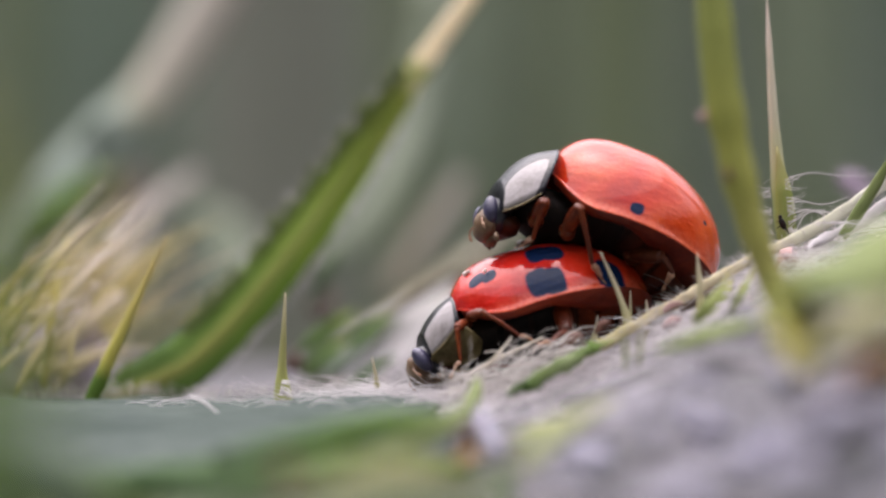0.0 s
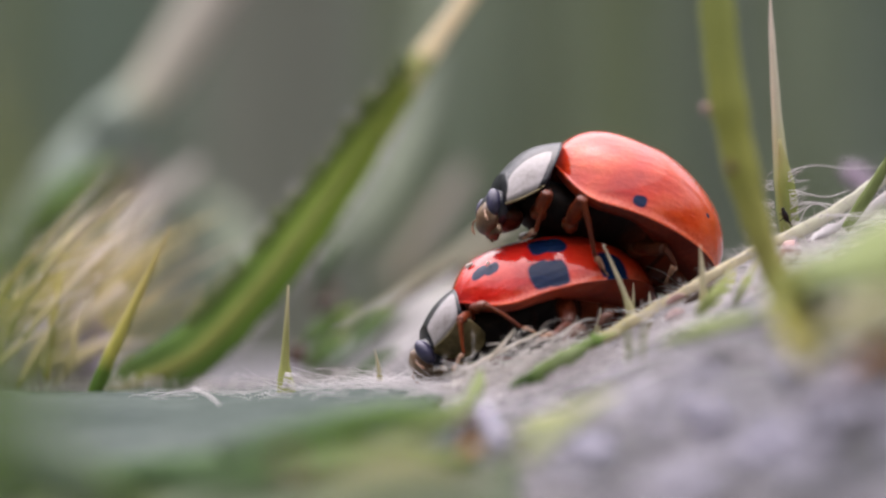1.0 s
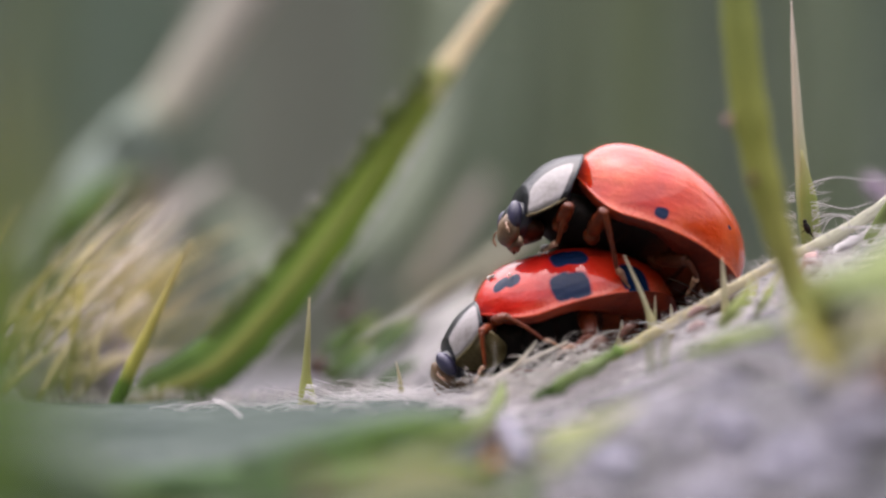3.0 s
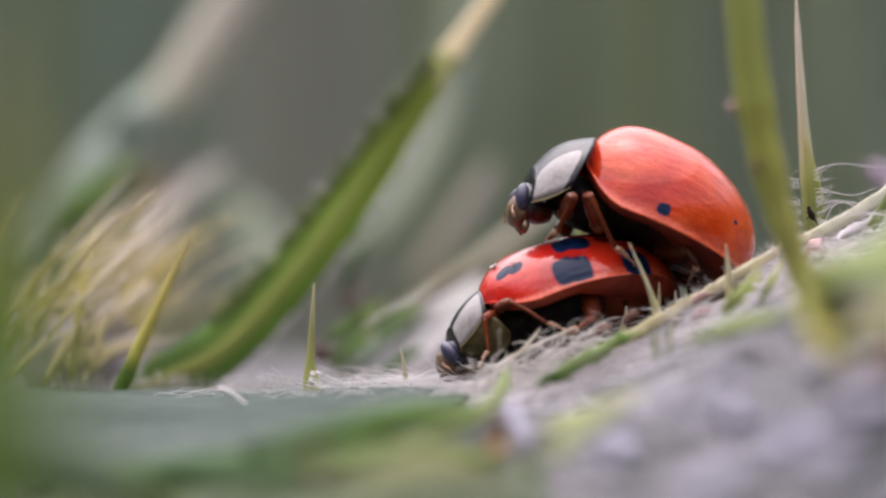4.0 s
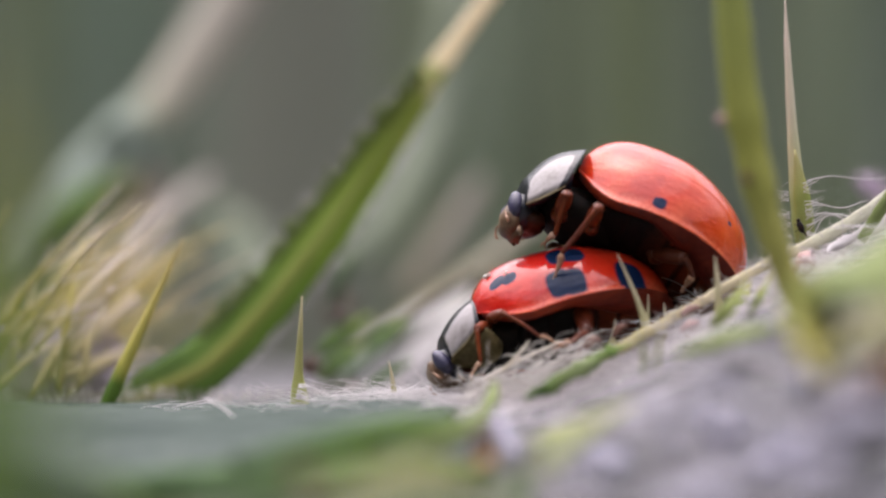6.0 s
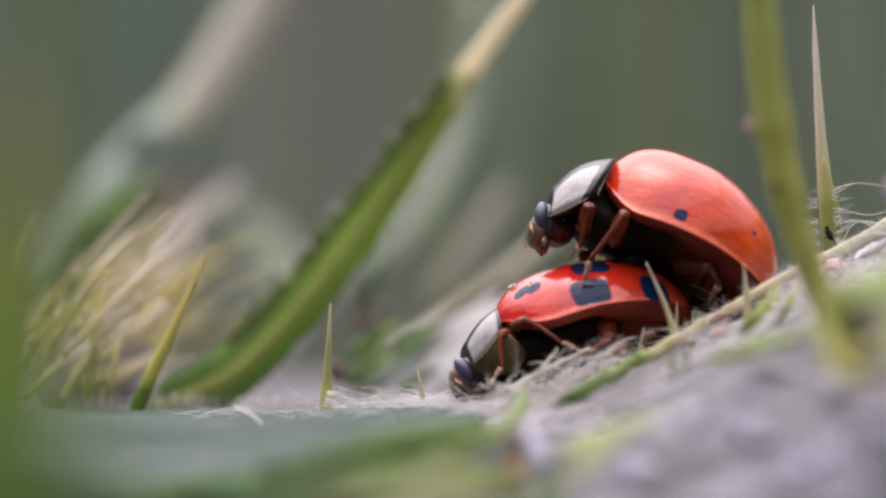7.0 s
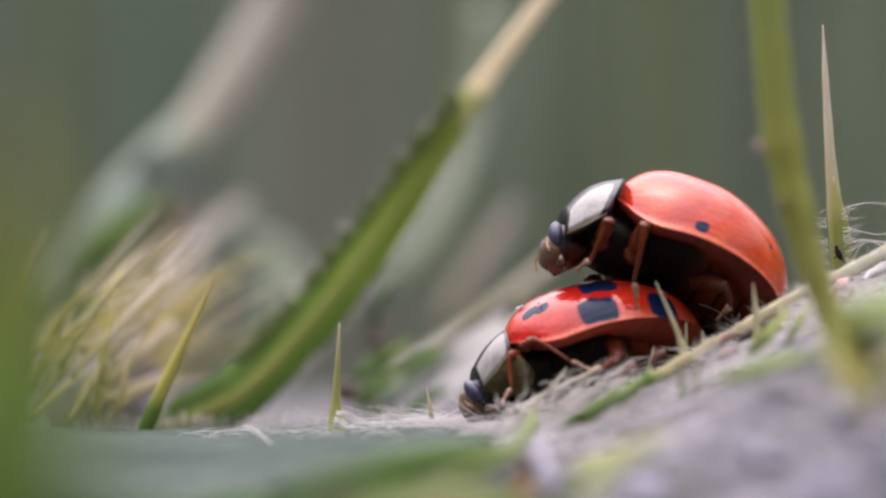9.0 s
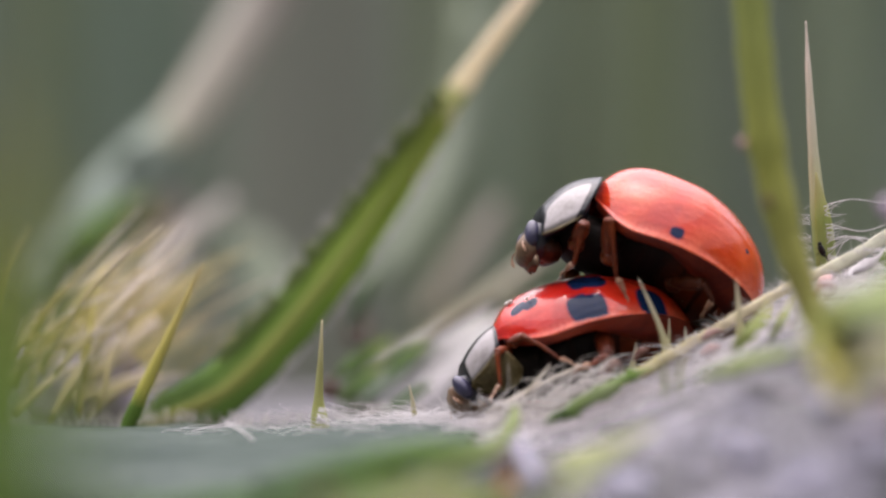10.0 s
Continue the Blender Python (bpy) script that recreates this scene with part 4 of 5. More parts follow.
hairs(big, fringe(edge_line, 0.5, 70, 8, 1, 0.010), FIBRE)
rnd_teeth = random.Random(18)
for q in glide(edge_line, 46)[1:-1]:
    bm = bmesh.new()
    ln = rnd_teeth.uniform(0.18, 0.60)
    root = q - Vector(big_line[0]) + Vector((0.10, 0, -0.09))
    tube(bm, [root, root + Vector((-0.35, rnd_teeth.uniform(-0.2, 0.2), 0.62)) * ln, root + Vector((-0.30, 0, 1.15)) * ln], [0.16, 0.10, 0.015], 6, 6, 0.5)
    part("tooth", bm, MEADOWGREEN, big)
lower_edge = [(x + 0.62 * r, y, z - 0.55 * r) for (x, y, z), r in zip(big_line[2:6], (0.88, 0.86, 0.70, 0.46))]
hairs(big, fringe(lower_edge, 0.3, 160, 28, -1, 0.009), FIBRE)
withered = strand("withered_plant", [(-15.429, 35, -1.444), (-13.303, 36, 0.753), (-11.461, 37.5, 2.981), (-10.03, 38.5, 4.671), (-9.739, 39, 5.149)], [0.75, 0.8, 1.05, 0.95, 0.7, 0.4], STEMGREY, "grey-green plant stem drying to straw, out of focus", "stem", n=40, sides=12, flat=0.6, inner="stalk", wobble=0.15)
bm = bmesh.new()
tube(bm, [(-10.321, 38, 4.251), (-9.216, 39, 5.802), (-7.388, 40, 8.644), (-6.637, 40, 9.956)], [0.62, 0.78, 0.84, 0.84], 12, 30, 0.5, origin=(-15.429, 35, -1.444))
part("dry_sheath", bm, SHEATH, withered, "beige dry leaf sheath")
bm = bmesh.new()
tube(bm, [(-11.531, 34, 3.11), (-10.803, 34, 3.928), (-10.193, 34.5, 4.303)], [0.3, 0.55, 0.3], 12, 14, 0.5, origin=(-15.429, 35, -1.444))
part("leaf_lobe", bm, STEMGREY, withered, "grey-green withered lobe")
strand("leaf", [(-13.752, 32, 0.018), (-12.672, 32, 1.008), (-11.471, 33, 1.918), (-10.295, 33, 2.551)], [0.2, 0.5, 0.45, 0.1], GREEN, "dark green leaf in the shade of a stem", "leaf", flat=0.3)
strand("straw", [(-3.244, 28, -3.015), (-1.658, 28, -2.134), (-0.246, 28, -1.128), (1.164, 28, 0.018), (2.398, 28, 0.987)], [0.2, 0.3, 0.32, 0.3, 0.26], BEIGE, "pale yellowish dry blade behind the ladybirds, blurred", "grass", flat=0.4, group="dry blades", face=(0, -0.6, 0.8))
strand("straw", [(-1.542, 15, -1.952), (-0.394, 15, -1.165), (0.509, 15, -0.558)], [0.06, 0.12, 0.06], DARK, "thin dark withered stalk beside a dry blade", "grass", group="dry blades")
strand("leaf", [(-4.167, 15, -3.068), (-3.675, 15, -2.609), (-3.101, 15, -2.198), (-2.559, 15, -1.821)], [0.12, 0.34, 0.28, 0.1], GREEN, "small vivid green leaf behind the spine, blurred", "leaf", n=14, flat=0.5, face=(0, -0.6, 0.8))
strand("leaf", [(-3.899, 14, -4.062), (-3.246, 14, -3.491), (-2.363, 15, -2.773), (-1.304, 16, -1.964)], [0.14, 0.28, 0.24, 0.08], DULLGREEN, "dark grey-green leaf behind the spine, blurred", "leaf", n=16, flat=0.5, face=(0, -0.6, 0.8))
for pts, radii, mat, words in (
    ([(-4.040, 13, -3.683), (-3.634, 13, -3.229), (-3.148, 13, -2.872), (-2.742, 13, -2.580)], [0.1, 0.26, 0.24, 0.08], GREEN, "small vivid green leaf behind the spine, blurred"),
    ([(-3.129, 12, -4.178), (-2.565, 12, -3.823), (-2.000, 12, -3.452), (-1.355, 12, -3.081)], [0.1, 0.24, 0.22, 0.08], DULLGREEN, "small grey-green leaf behind the spine, blurred"),
    ([(-3.697, 16, -1.634), (-3.532, 16, -0.974), (-3.285, 16, -0.479), (-2.955, 16, 0.017)], [0.1, 0.20, 0.22, 0.08], DULLGREEN, "small grey-green leaf behind the spine, blurred"),
    ([(-2.839, 14, -2.758), (-2.350, 14, -2.431), (-1.893, 14, -2.187), (-1.534, 14, -1.942)], [0.1, 0.22, 0.20, 0.06], GREEN, "small vivid green leaf behind the spine, blurred"),
):
    strand("leaf", pts, radii, mat, words, "leaf", n=14, flat=0.5, face=(0, -0.6, 0.8))
strand("bud", [(-3.676, 15, -2.035), (-3.545, 15, -1.822), (-3.381, 15, -1.625)], [0.1, 0.22, 0.1], DARK, "small dark withered bud behind the spine, blurred", "bud", n=8, inner="body")
strand("bud", [(-4.45, 12, -3.451), (-4.289, 12, -3.209), (-4.063, 12, -2.967)], [0.15, 0.28, 0.12], DARK, "dark brown withered bud at the foot of the spine", "bud", n=10, inner="body")
strand("straw", [(-4.3, 28, -4.389), (-2.86, 26, -3.121), (-1.104, 24, -2.053), (0.275, 23, -1.355)], [0.945, 1.15, 1.08, 0.54], LILACGREY, "pale grey-green blade behind the ladybirds, blurred", "grass", flat=0.3, group="dry blades", face=(0, -0.5, 0.87))
strand("straw", [(-1.762, 40, -1.481), (-0.637, 40, 0.206), (0.206, 40, 1.519), (0.769, 40, 2.456)], [0.54, 0.608, 0.54, 0.27], WITHER, "pale dry blade far behind, blurred", "grass", flat=0.4, group="dry blades", face=(0, -0.5, 0.87))
strand("straw", [(-10.841, 38, 1.132), (-10.191, 38, 2.06), (-10.098, 38, 2.803)], [0.6, 0.7, 0.4], WITHER, "brownish withered shoot, blurred", "grass", flat=0.6, group="dry blades")
strand("leaf", [(-4.2, 40, -0.544), (-3.09, 41, 0.396), (-1.979, 43, 2.112), (-0.85, 46, 5.041), (-0.273, 48, 9.38)], [0.5, 0.6, 0.55, 0.5, 0.5], PALEGREEN, "pale green leaf behind the grass blade, blurred", "leaf", flat=0.3)
strand("leaf", [(-7.764, 45, -2.287), (-6.996, 45, -1.134), (-7.416, 46, 0.406), (-8.81, 47, 1.572)], [0.9, 1.0, 0.8, 0.3], PALEGREEN, "pale green leaf among the dry bristles, blurred", "leaf", flat=0.3)
strand("leaf", [(-2.814, 23, -4.443), (-1.604, 22, -3.566), (0.102, 21, -2.189), (1.958, 20, -0.827)], [0.54, 0.945, 0.945, 0.54], LILACGREY, "pale lilac-grey felted leaf behind the ladybirds, blurred", "leaf", flat=0.3, wobble=0.2, face=(0, -0.5, 0.87))
strand("bud", [(-3.948, 28, -2.097), (-3.684, 28, -1.745), (-3.419, 28, -1.481)], [0.25, 0.4, 0.2], DARK, "dark withered bud behind the spine", "bud", n=10, inner="body")
strand("bud", [(-3.071, 18, -4.155), (-3.738, 18, -3.738), (-4.405, 18, -3.571)], [0.2, 0.28, 0.15], DARK, "dark hollow shoot at the foot of the spine", "bud", n=10, inner="body")
for k, (px, d, r) in enumerate([(8.0, 130, 2.0), (10.64, 150, 1), (-1.49, 110, 1), (-20.77, 130, 1.4), (3.59, 170, 1.2), (19.68, 170, 1.5), (-5.87, 180, 1.2)]):
    strand("stalk", [(px, d, -30), (px + 0.3, d, -10), (px - 0.2, d, 15), (px + 0.4, d, 45)], [r, r * 1.05, r, r * 0.9], STALKGREEN, "upright pale green stalk far behind, wholly blurred", "stalk", n=16, group="far stalks", inner="stem")

# added filler that greys and lightens this stretch of background
strand("stalk", [(-8.6, 150, -30), (-8.1, 150, -8), (-8.5, 150, 14), (-7.8, 150, 40)], [4.4, 4.8, 4.6, 4.2], GREYSTRAW, "broad grey stalk added far behind to lighten the background, wholly blurred", "stalk", n=16, flat=0.5, inner="stem")


def dry_head():
    """A dry, bristly flower head."""
    base = Vector((-11.755, 12, -3.66))
    ob = thing("dry_flower_head", base, "dry flower head of yellow and white bristles", "flower head")
    bm = bmesh.new()
    blob(bm, (0.2, 1.5, 0.6), (1.9, 1.5, 1.5), rough=0.5, seed=3)
    part("receptacle", bm, LILAC, ob)
    rnd = random.Random(11)
    for i in range(90):
        a = radians(rnd.triangular(8, 85, 46))
        ln = rnd.uniform(2.0, 4.6) * (1.3 if 30 < math.degrees(a) < 58 else 0.9)
        root = Vector((rnd.uniform(-1.9, 1.4), rnd.uniform(-7, 9), rnd.uniform(-0.5, 1.6)))
        end = root + Vector((math.cos(a) * ln, rnd.uniform(-1.5, 2.5), math.sin(a) * ln))
        mid = root.lerp(end, 0.5) + Vector((-0.15, 0, 0.22)) * rnd.uniform(0, 1.5)
        bm = bmesh.new()
        w = rnd.uniform(0.04, 0.10)
        tube(bm, [root, mid, end], [w, w * 1.1, w * 0.8, w * 0.15], 6, 10, flat=0.6)
        part("bristle", bm, (BRISTLE, GOLD, BRISTLE, STRAW)[i % 4], ob)
    for foot, mid, end, w, mat in (((-11.841, 22, -2.03), (-10.009, 26, 0.366), (-8.067, 36, 2.499), 0.38, WITHER), ((-12.463, 14, -2.757), (-11.386, 15, -0.64), (-10.296, 16, 0.676), 0.22, STRAW), ((-12.088, 11, -3.831), (-10.645, 11, -2.549), (-9.175, 12, -1.274), 0.20, STRAW), ((-11.539, 10, -3.49), (-10.264, 10, -3.172), (-9.307, 10, -2.725), 0.2, STRAW)):
        bm = bmesh.new()
        tube(bm, [Vector(foot) - base, Vector(mid) - base, Vector(end) - base], [w * 0.6, w, w, w * 0.6], 8, 12, flat=0.5)
        part("bract", bm, mat, ob, "broad papery bract")
    return ob


dry_head()

# before: what stands between the lens and the ladybirds
stem = strand("plant_stem", [(9.303, -11, -3.618), (8.577, -11, -1.942), (7.976, -11, -0.405), (7.375, -11, 1.551), (6.887, -11, 4.065), (6.579, -11, 7.278)], [0.15, 0.24, 0.32, 0.42, 0.46, 0.46], STEM, "yellow-green plant stem rising beside the ladybirds, blurred", "stem", n=40, sides=14, wobble=0.15, inner="stalk")
bm = bmesh.new()
tube(bm, [(6.509, -11, 3.157), (6.426, -11, 3.297), (6.342, -11, 3.394)], [0.10, 0.14, 0.05], 8, 8, origin=(9.303, -11, -3.618))
part("gall", bm, PINK, stem, "pinkish gall")
bm = bmesh.new()
tube(bm, [(6.98, -11.4, 1.964), (7.049, -11.4, 1.797), (7.133, -11.4, 1.658)], [0.06, 0.12, 0.05], 8, 8, origin=(9.303, -11, -3.618))
part("scar", bm, DARK, stem, "brown scar")
bm = bmesh.new()
tube(bm, [(7.667, -11.3, 0.293), (7.444, -11.3, 0.99), (7.221, -11.3, 1.687), (7.054, -11.3, 2.663)], [0.04, 0.10, 0.09, 0.03], 8, 16, 0.5, origin=(9.303, -11, -3.618))
part("brown_streak", bm, SCURF, stem, "brownish streak along the stem")
strand("leaf", [(-11.265, -30, -4.377), (-9.386, -29, -4.779), (-7.848, -28, -5.311), (-6.536, -27, -6.099)], [0.9, 1.3, 1.2, 0.5], LEAF, "blue-green leaf lying on the wool, out of focus", "leaf", n=30, flat=0.35, face=(0, -0.5, 0.87))
strand("leaf", [(-3.106, -37, -5.252), (-1.968, -36, -4.911), (-0.578, -35, -4.752), (0.724, -33, -4.888)], [0.3, 0.55, 0.6, 0.4], OLIVE, "olive leaf close up, much blurred", "leaf", n=24, flat=0.35, face=(0, -0.5, 0.87))
strand("grass_blade", [(-7.60, -72, -5.107), (-7.45, -72, -3.292), (-7.30, -72, -1.642), (-7.392, -72, -0.322), (-7.75, -72, 2.4)], [1.25, 1.4, 1.45, 1.2, 0.9, 0.2], FRESH, "fresh green grass blade close up, much blurred", "grass", n=28, flat=0.25)
for tip in ([(-11.143, -24, -3.302), (-11.143, -24, -1.517), (-10.888, -24, 1.415)], [(-10.761, -24, -3.302), (-10.761, -24, -2.027), (-10.378, -24, 1.16)], [(-10.506, -24, -3.302), (-10.506, -24, -2.537), (-9.996, -24, 0.65)], [(-11.399, -24, -3.302), (-11.399, -24, -1.007), (-11.399, -24, 1.798)]):
    strand("grass_blade", tip, [0.25, 0.28, 0.2, 0.03], YELLOWLEAF, "yellow-green spiky leaf tip, blurred", "grass", n=14, flat=0.4, group="spiky tips")
strand("leaf", [(7.854, -24, -1.326), (8.492, -26, -0.93), (9.355, -28, -0.483), (11.335, -28, 0.507)], [0.3, 0.9, 1.25, 1.2], PALELEAF, "light green leaf beside the stem, blurred", "leaf", n=20, flat=0.3, face=(0, -0.5, 0.87))
strand("leaf", [(7.747, -14, -1.629), (8.646, -15, -1.101), (9.666, -16, -0.661), (10.94, -17, -0.121)], [0.2, 0.55, 0.6, 0.5], PALELEAF, "light green leaf beside the stem, blurred", "leaf", n=20, flat=0.35, face=(0, -0.6, 0.8))
strand("leaf", [(5.32, -13, -2.467), (6.241, -14, -2.149), (7.422, -15, -1.822)], [0.2, 0.5, 0.3], PALELEAF, "light green leaf fold, blurred", "leaf", n=14, flat=0.4, face=(0, -0.5, 0.87))
strand("leaf", [(8.169, -23, -0.758), (9.129, -24, -0.37), (10.404, -24, 0.268)], [0.4, 0.9, 0.8], PALELEAF, "light green leaf beside the stem, blurred", "leaf", n=14, flat=0.35, face=(0, -0.5, 0.87))
strand("leaf", [(7.981, -24, -2.537), (8.492, -25, -2.012), (9.062, -25, -1.38)], [0.35, 0.65, 0.4], WHITEST, "yellowing leaf tip, blurred", "leaf", n=14, flat=0.4, face=(0, -0.5, 0.87))
strand("leaf", [(8.995, -26, -3.128), (9.676, -27, -2.481), (10.673, -27, -1.983)], [0.35, 0.6, 0.4], YELLOWLEAF, "yellowing leaf tip, blurred", "leaf", n=14, flat=0.4, face=(0, -0.5, 0.87))
for pts, radii, mat, words in (
    ([(7.347, -24, -1.135), (7.736, -25, -1.760), (7.930, -26, -2.249), (7.995, -27, -2.794)], [0.12, 0.42, 0.40, 0.15], YELLOWTIP, "yellow leaf tip at the foot of the stem, blurred"),
    ([(8.305, -25, -2.583), (8.584, -25, -2.076), (8.837, -25, -1.697), (9.128, -25, -1.317)], [0.10, 0.36, 0.40, 0.12], PALECREAM, "pale cream leaf tip beside the stem, blurred"),
    ([(8.872, -26, -2.249), (9.375, -26, -1.898), (9.878, -26, -1.558), (10.506, -26, -1.244)], [0.12, 0.40, 0.42, 0.30], LIME, "lime green leaf beside the stem, blurred"),
    ([(8.802, -28, -2.736), (9.235, -28, -2.525), (9.606, -28, -2.364), (9.978, -28, -2.216)], [0.10, 0.26, 0.26, 0.15], ORANGE, "orange-brown withered leaf on the wool, blurred"),
    # not a leaf: dark form laid where the wool has a shadowy hollow
    ([(7.754, -30, -3.158), (8.485, -30, -2.975), (9.217, -30, -2.792), (9.948, -30, -2.609)], [0.12, 0.30, 0.34, 0.25], DARK, "dark form in place of a shadowy hollow in the wool, blurred"),
    ([(7.300, -20, -1.037), (8.160, -21, -0.639), (9.137, -22, -0.375), (10.431, -22, 0.142)], [0.12, 0.5, 0.62, 0.5], PALELEAF, "light green leaf beside the stem, blurred"),
):
    strand("leaf", pts, radii, mat, words, "leaf", n=14, flat=0.4, face=(0, -0.5, 0.87))
strand("leaf", [(1.709, -26, -4.887), (2.244, -24, -4.386), (3.075, -21, -3.896), (4.074, -18, -3.514)], [0.2, 0.36, 0.3, 0.1], LIME, "yellow-green leaf in the wool, blurred", "leaf", n=14, flat=0.4, face=(0, -0.5, 0.87))
strand("leaf", [(-2.910, -30, -5.492), (-1.935, -30, -5.029), (-0.845, -29, -4.736), (0.077, -28, -4.772)], [0.3, 0.5, 0.5, 0.2], YELLOWLEAF, "yellowing leaf tip, blurred", "leaf", n=14, flat=0.35, face=(0, -0.5, 0.87))
for k, (tx, ty, tz, tr) in enumerate(((3.38, -36.0, -4.87, 0.55), (4.44, -34.0, -3.77, 0.50), (5.42, -36.0, -4.75, 0.55), (6.45, -34.0, -3.41, 0.50), (7.16, -36.0, -4.52, 0.60), (8.34, -34.0, -3.41, 0.50), (8.79, -36.0, -4.87, 0.55), (9.64, -34.0, -3.77, 0.50), (4.53, -38.0, -5.25, 0.50), (7.39, -38.0, -5.48, 0.50), (2.67, -34.0, -4.60, 0.42), (5.56, -30.0, -3.16, 0.40), (7.87, -28.0, -3.08, 0.35))):
    tuft = thing("wool_tuft", (tx, ty, tz), "lilac-white tuft of plant wool, blurred", "wool", "wool tufts")
    bm = bmesh.new()
    blob(bm, (0, 0, 0), (tr, tr * 1.2, tr * 0.62), (0, -25, 11 * k), 14, 20, 0.3, 3.7 * k)
    # every third tuft is painted dark, as shadow among the lumps
    part("body", bm, TUFT if k % 3 else TUFT_SHADED, tuft)
rnd_tuft = random.Random(77)
for k in range(22):
    tx, ty, tr = 3.0 + 7.0 * rnd_tuft.random(), -30 + 14 * rnd_tuft.random(), rnd_tuft.uniform(0.25, 0.6)
    tuft = thing("wool_tuft", (tx, ty, cushion(tx, ty) + 0.06), "small lilac-white tuft of plant wool, blurred", "wool", "wool tufts")
    bm = bmesh.new()
    blob(bm, (0, 0, 0), (tr, tr * 1.2, tr * 0.55), (0, -20, 17 * k), 12, 18, 0.35, 40 + 2.3 * k)
    part("body", bm, TUFT, tuft)
strand("bud", [(-3.396, -31, -4.506), (-3.360, -31, -4.797), (-3.348, -31, -5.087), (-3.372, -31, -5.389)], [0.12, 0.28, 0.26, 0.1], DARK, "dark brown form in the gap between leaves", "bud", n=8, inner="body")
strand("thread", [(-6.567, -4, -3.788), (-6.152, -4.5, -3.951), (-5.696, -5, -4.316)], [0.03, 0.04, 0.02], FIBRE, "white woolly thread lying on the leaf", "thread", n=12, sides=5, group="threads", inner="fibre")
strand("bud", [(0.319, -18, -4.670), (0.505, -18, -4.511), (0.692, -18, -4.298), (0.798, -18, -4.138)], [0.12, 0.27, 0.24, 0.08], DARK, "dark withered scale on the wool", "bud", n=10, inner="body")
strand("leaf", [(7.933, -30, -2.254), (8.445, -30, -1.962), (9.030, -30, -1.596), (9.761, -30, -1.255)], [0.2, 0.45, 0.55, 0.5], PALECREAM, "pale yellow-green leaf beside the stem, blurred", "leaf", n=18, flat=0.4, face=(0, -0.5, 0.87))
strand("leaf", [(-6.198, -26, -5.464), (-4.817, -26, -5.251), (-3.573, -25.5, -5.018), (-2.321, -25, -4.745), (-1.317, -24, -4.589)], [0.25, 0.5, 0.55, 0.4, 0.12], GREENBAND, "mid-green leaf under the fold, blurred", "leaf", n=20, flat=0.5, face=(0, -0.5, 0.87))
strand("leaf", [(-5.223, -20, -4.893), (-3.806, -19, -4.598), (-2.493, -18.5, -4.349), (-1.171, -18, -4.125), (0.094, -17, -3.953)], [0.3, 0.42, 0.45, 0.4, 0.15], GREENBAND, "vivid green fold along the leaf, blurred", "leaf", n=20, flat=0.6, face=(0, -0.5, 0.87))
strand("leaf", [(-2.248, -15, -4.979), (-1.298, -15, -4.775), (-0.483, -15, -4.503), (0.199, -14, -4.151), (0.752, -13, -3.671)], [0.2, 0.36, 0.42, 0.36, 0.12], MEADOWGREEN, "light green leaf tip lying on the wool, blurred", "leaf", n=20, flat=0.45, face=(0, -0.5, 0.87))
strand("bud", [(0.356, -19, -4.954), (0.554, -19, -4.875), (0.818, -19, -4.796)], [0.08, 0.17, 0.08], ORANGE, "orange-brown scale on the wool", "bud", n=8, inner="body")
strand("wool_tuft", [(0.845, -15, -3.886), (1.004, -15.5, -4.238), (1.175, -16, -4.601), (1.372, -16.5, -4.921)], [0.08, 0.18, 0.2, 0.08], TUFT, "white wool tuft, blurred", "wool", n=10, inner="body")
strand("leaf", [(7.600, -24, -0.522), (7.855, -24, -1.222), (8.131, -23, -1.937), (8.295, -22, -2.727)], [0.15, 0.42, 0.5, 0.4, 0.1], YELLOWTIP, "yellow-green leaf at the foot of the stem, blurred", "leaf", n=18, flat=0.4)
strand("leaf", [(0.506, -10, -4.134), (0.793, -9, -3.666), (0.883, -8, -3.235)], [0.18, 0.2, 0.05], PALELEAF, "light green leaf tip, blurred", "leaf", n=10, flat=0.5)
strand("leaf", [(1.656, -14, -4.777), (2.409, -14, -4.503), (3.115, -13, -4.189)], [0.4, 0.5, 0.2], LIME, "yellow-green leaf in the wool, blurred", "leaf", n=10, flat=0.4, face=(0, -0.5, 0.87))


def near_edge(x):
    """How far towards the eye the broad felted leaf reaches at x."""
    return -18.0 - 0.2 * max(0.0, -2.0 - x) ** 1.3


def under_leaf():
    """A smooth dark green leaf under the felted one, coming out before its margin."""
    bm = bmesh.new()
    grid = []
    for j in range(31):
        v = j / 30
        row = []
        for i in range(41):
            x = -9.5 + 11.2 * i / 40
            far = near_edge(x) + 0.8
            y = -40 + (far + 40) * v
            row.append((x, y, cushion(x, y) + 0.30 - 0.12 * v ** 5 + 0.12 * noise.noise((x * 0.4, y * 0.2, 11))))
        grid.append(row)
    top = [[bm.verts.new(p) for p in row] for row in grid]
    for j in range(30):
        for i in range(40):
            bm.faces.new((top[j][i], top[j][i + 1], top[j + 1][i + 1], top[j + 1][i]))
    bmesh.ops.solidify(bm, geom=bm.faces[:], thickness=0.1)
    ob = thing("leaf", (0, 0, 0), "smooth dark green leaf under the felted leaf, blurred", "leaf")
    part("blade", bm, UNDERLEAF, ob)


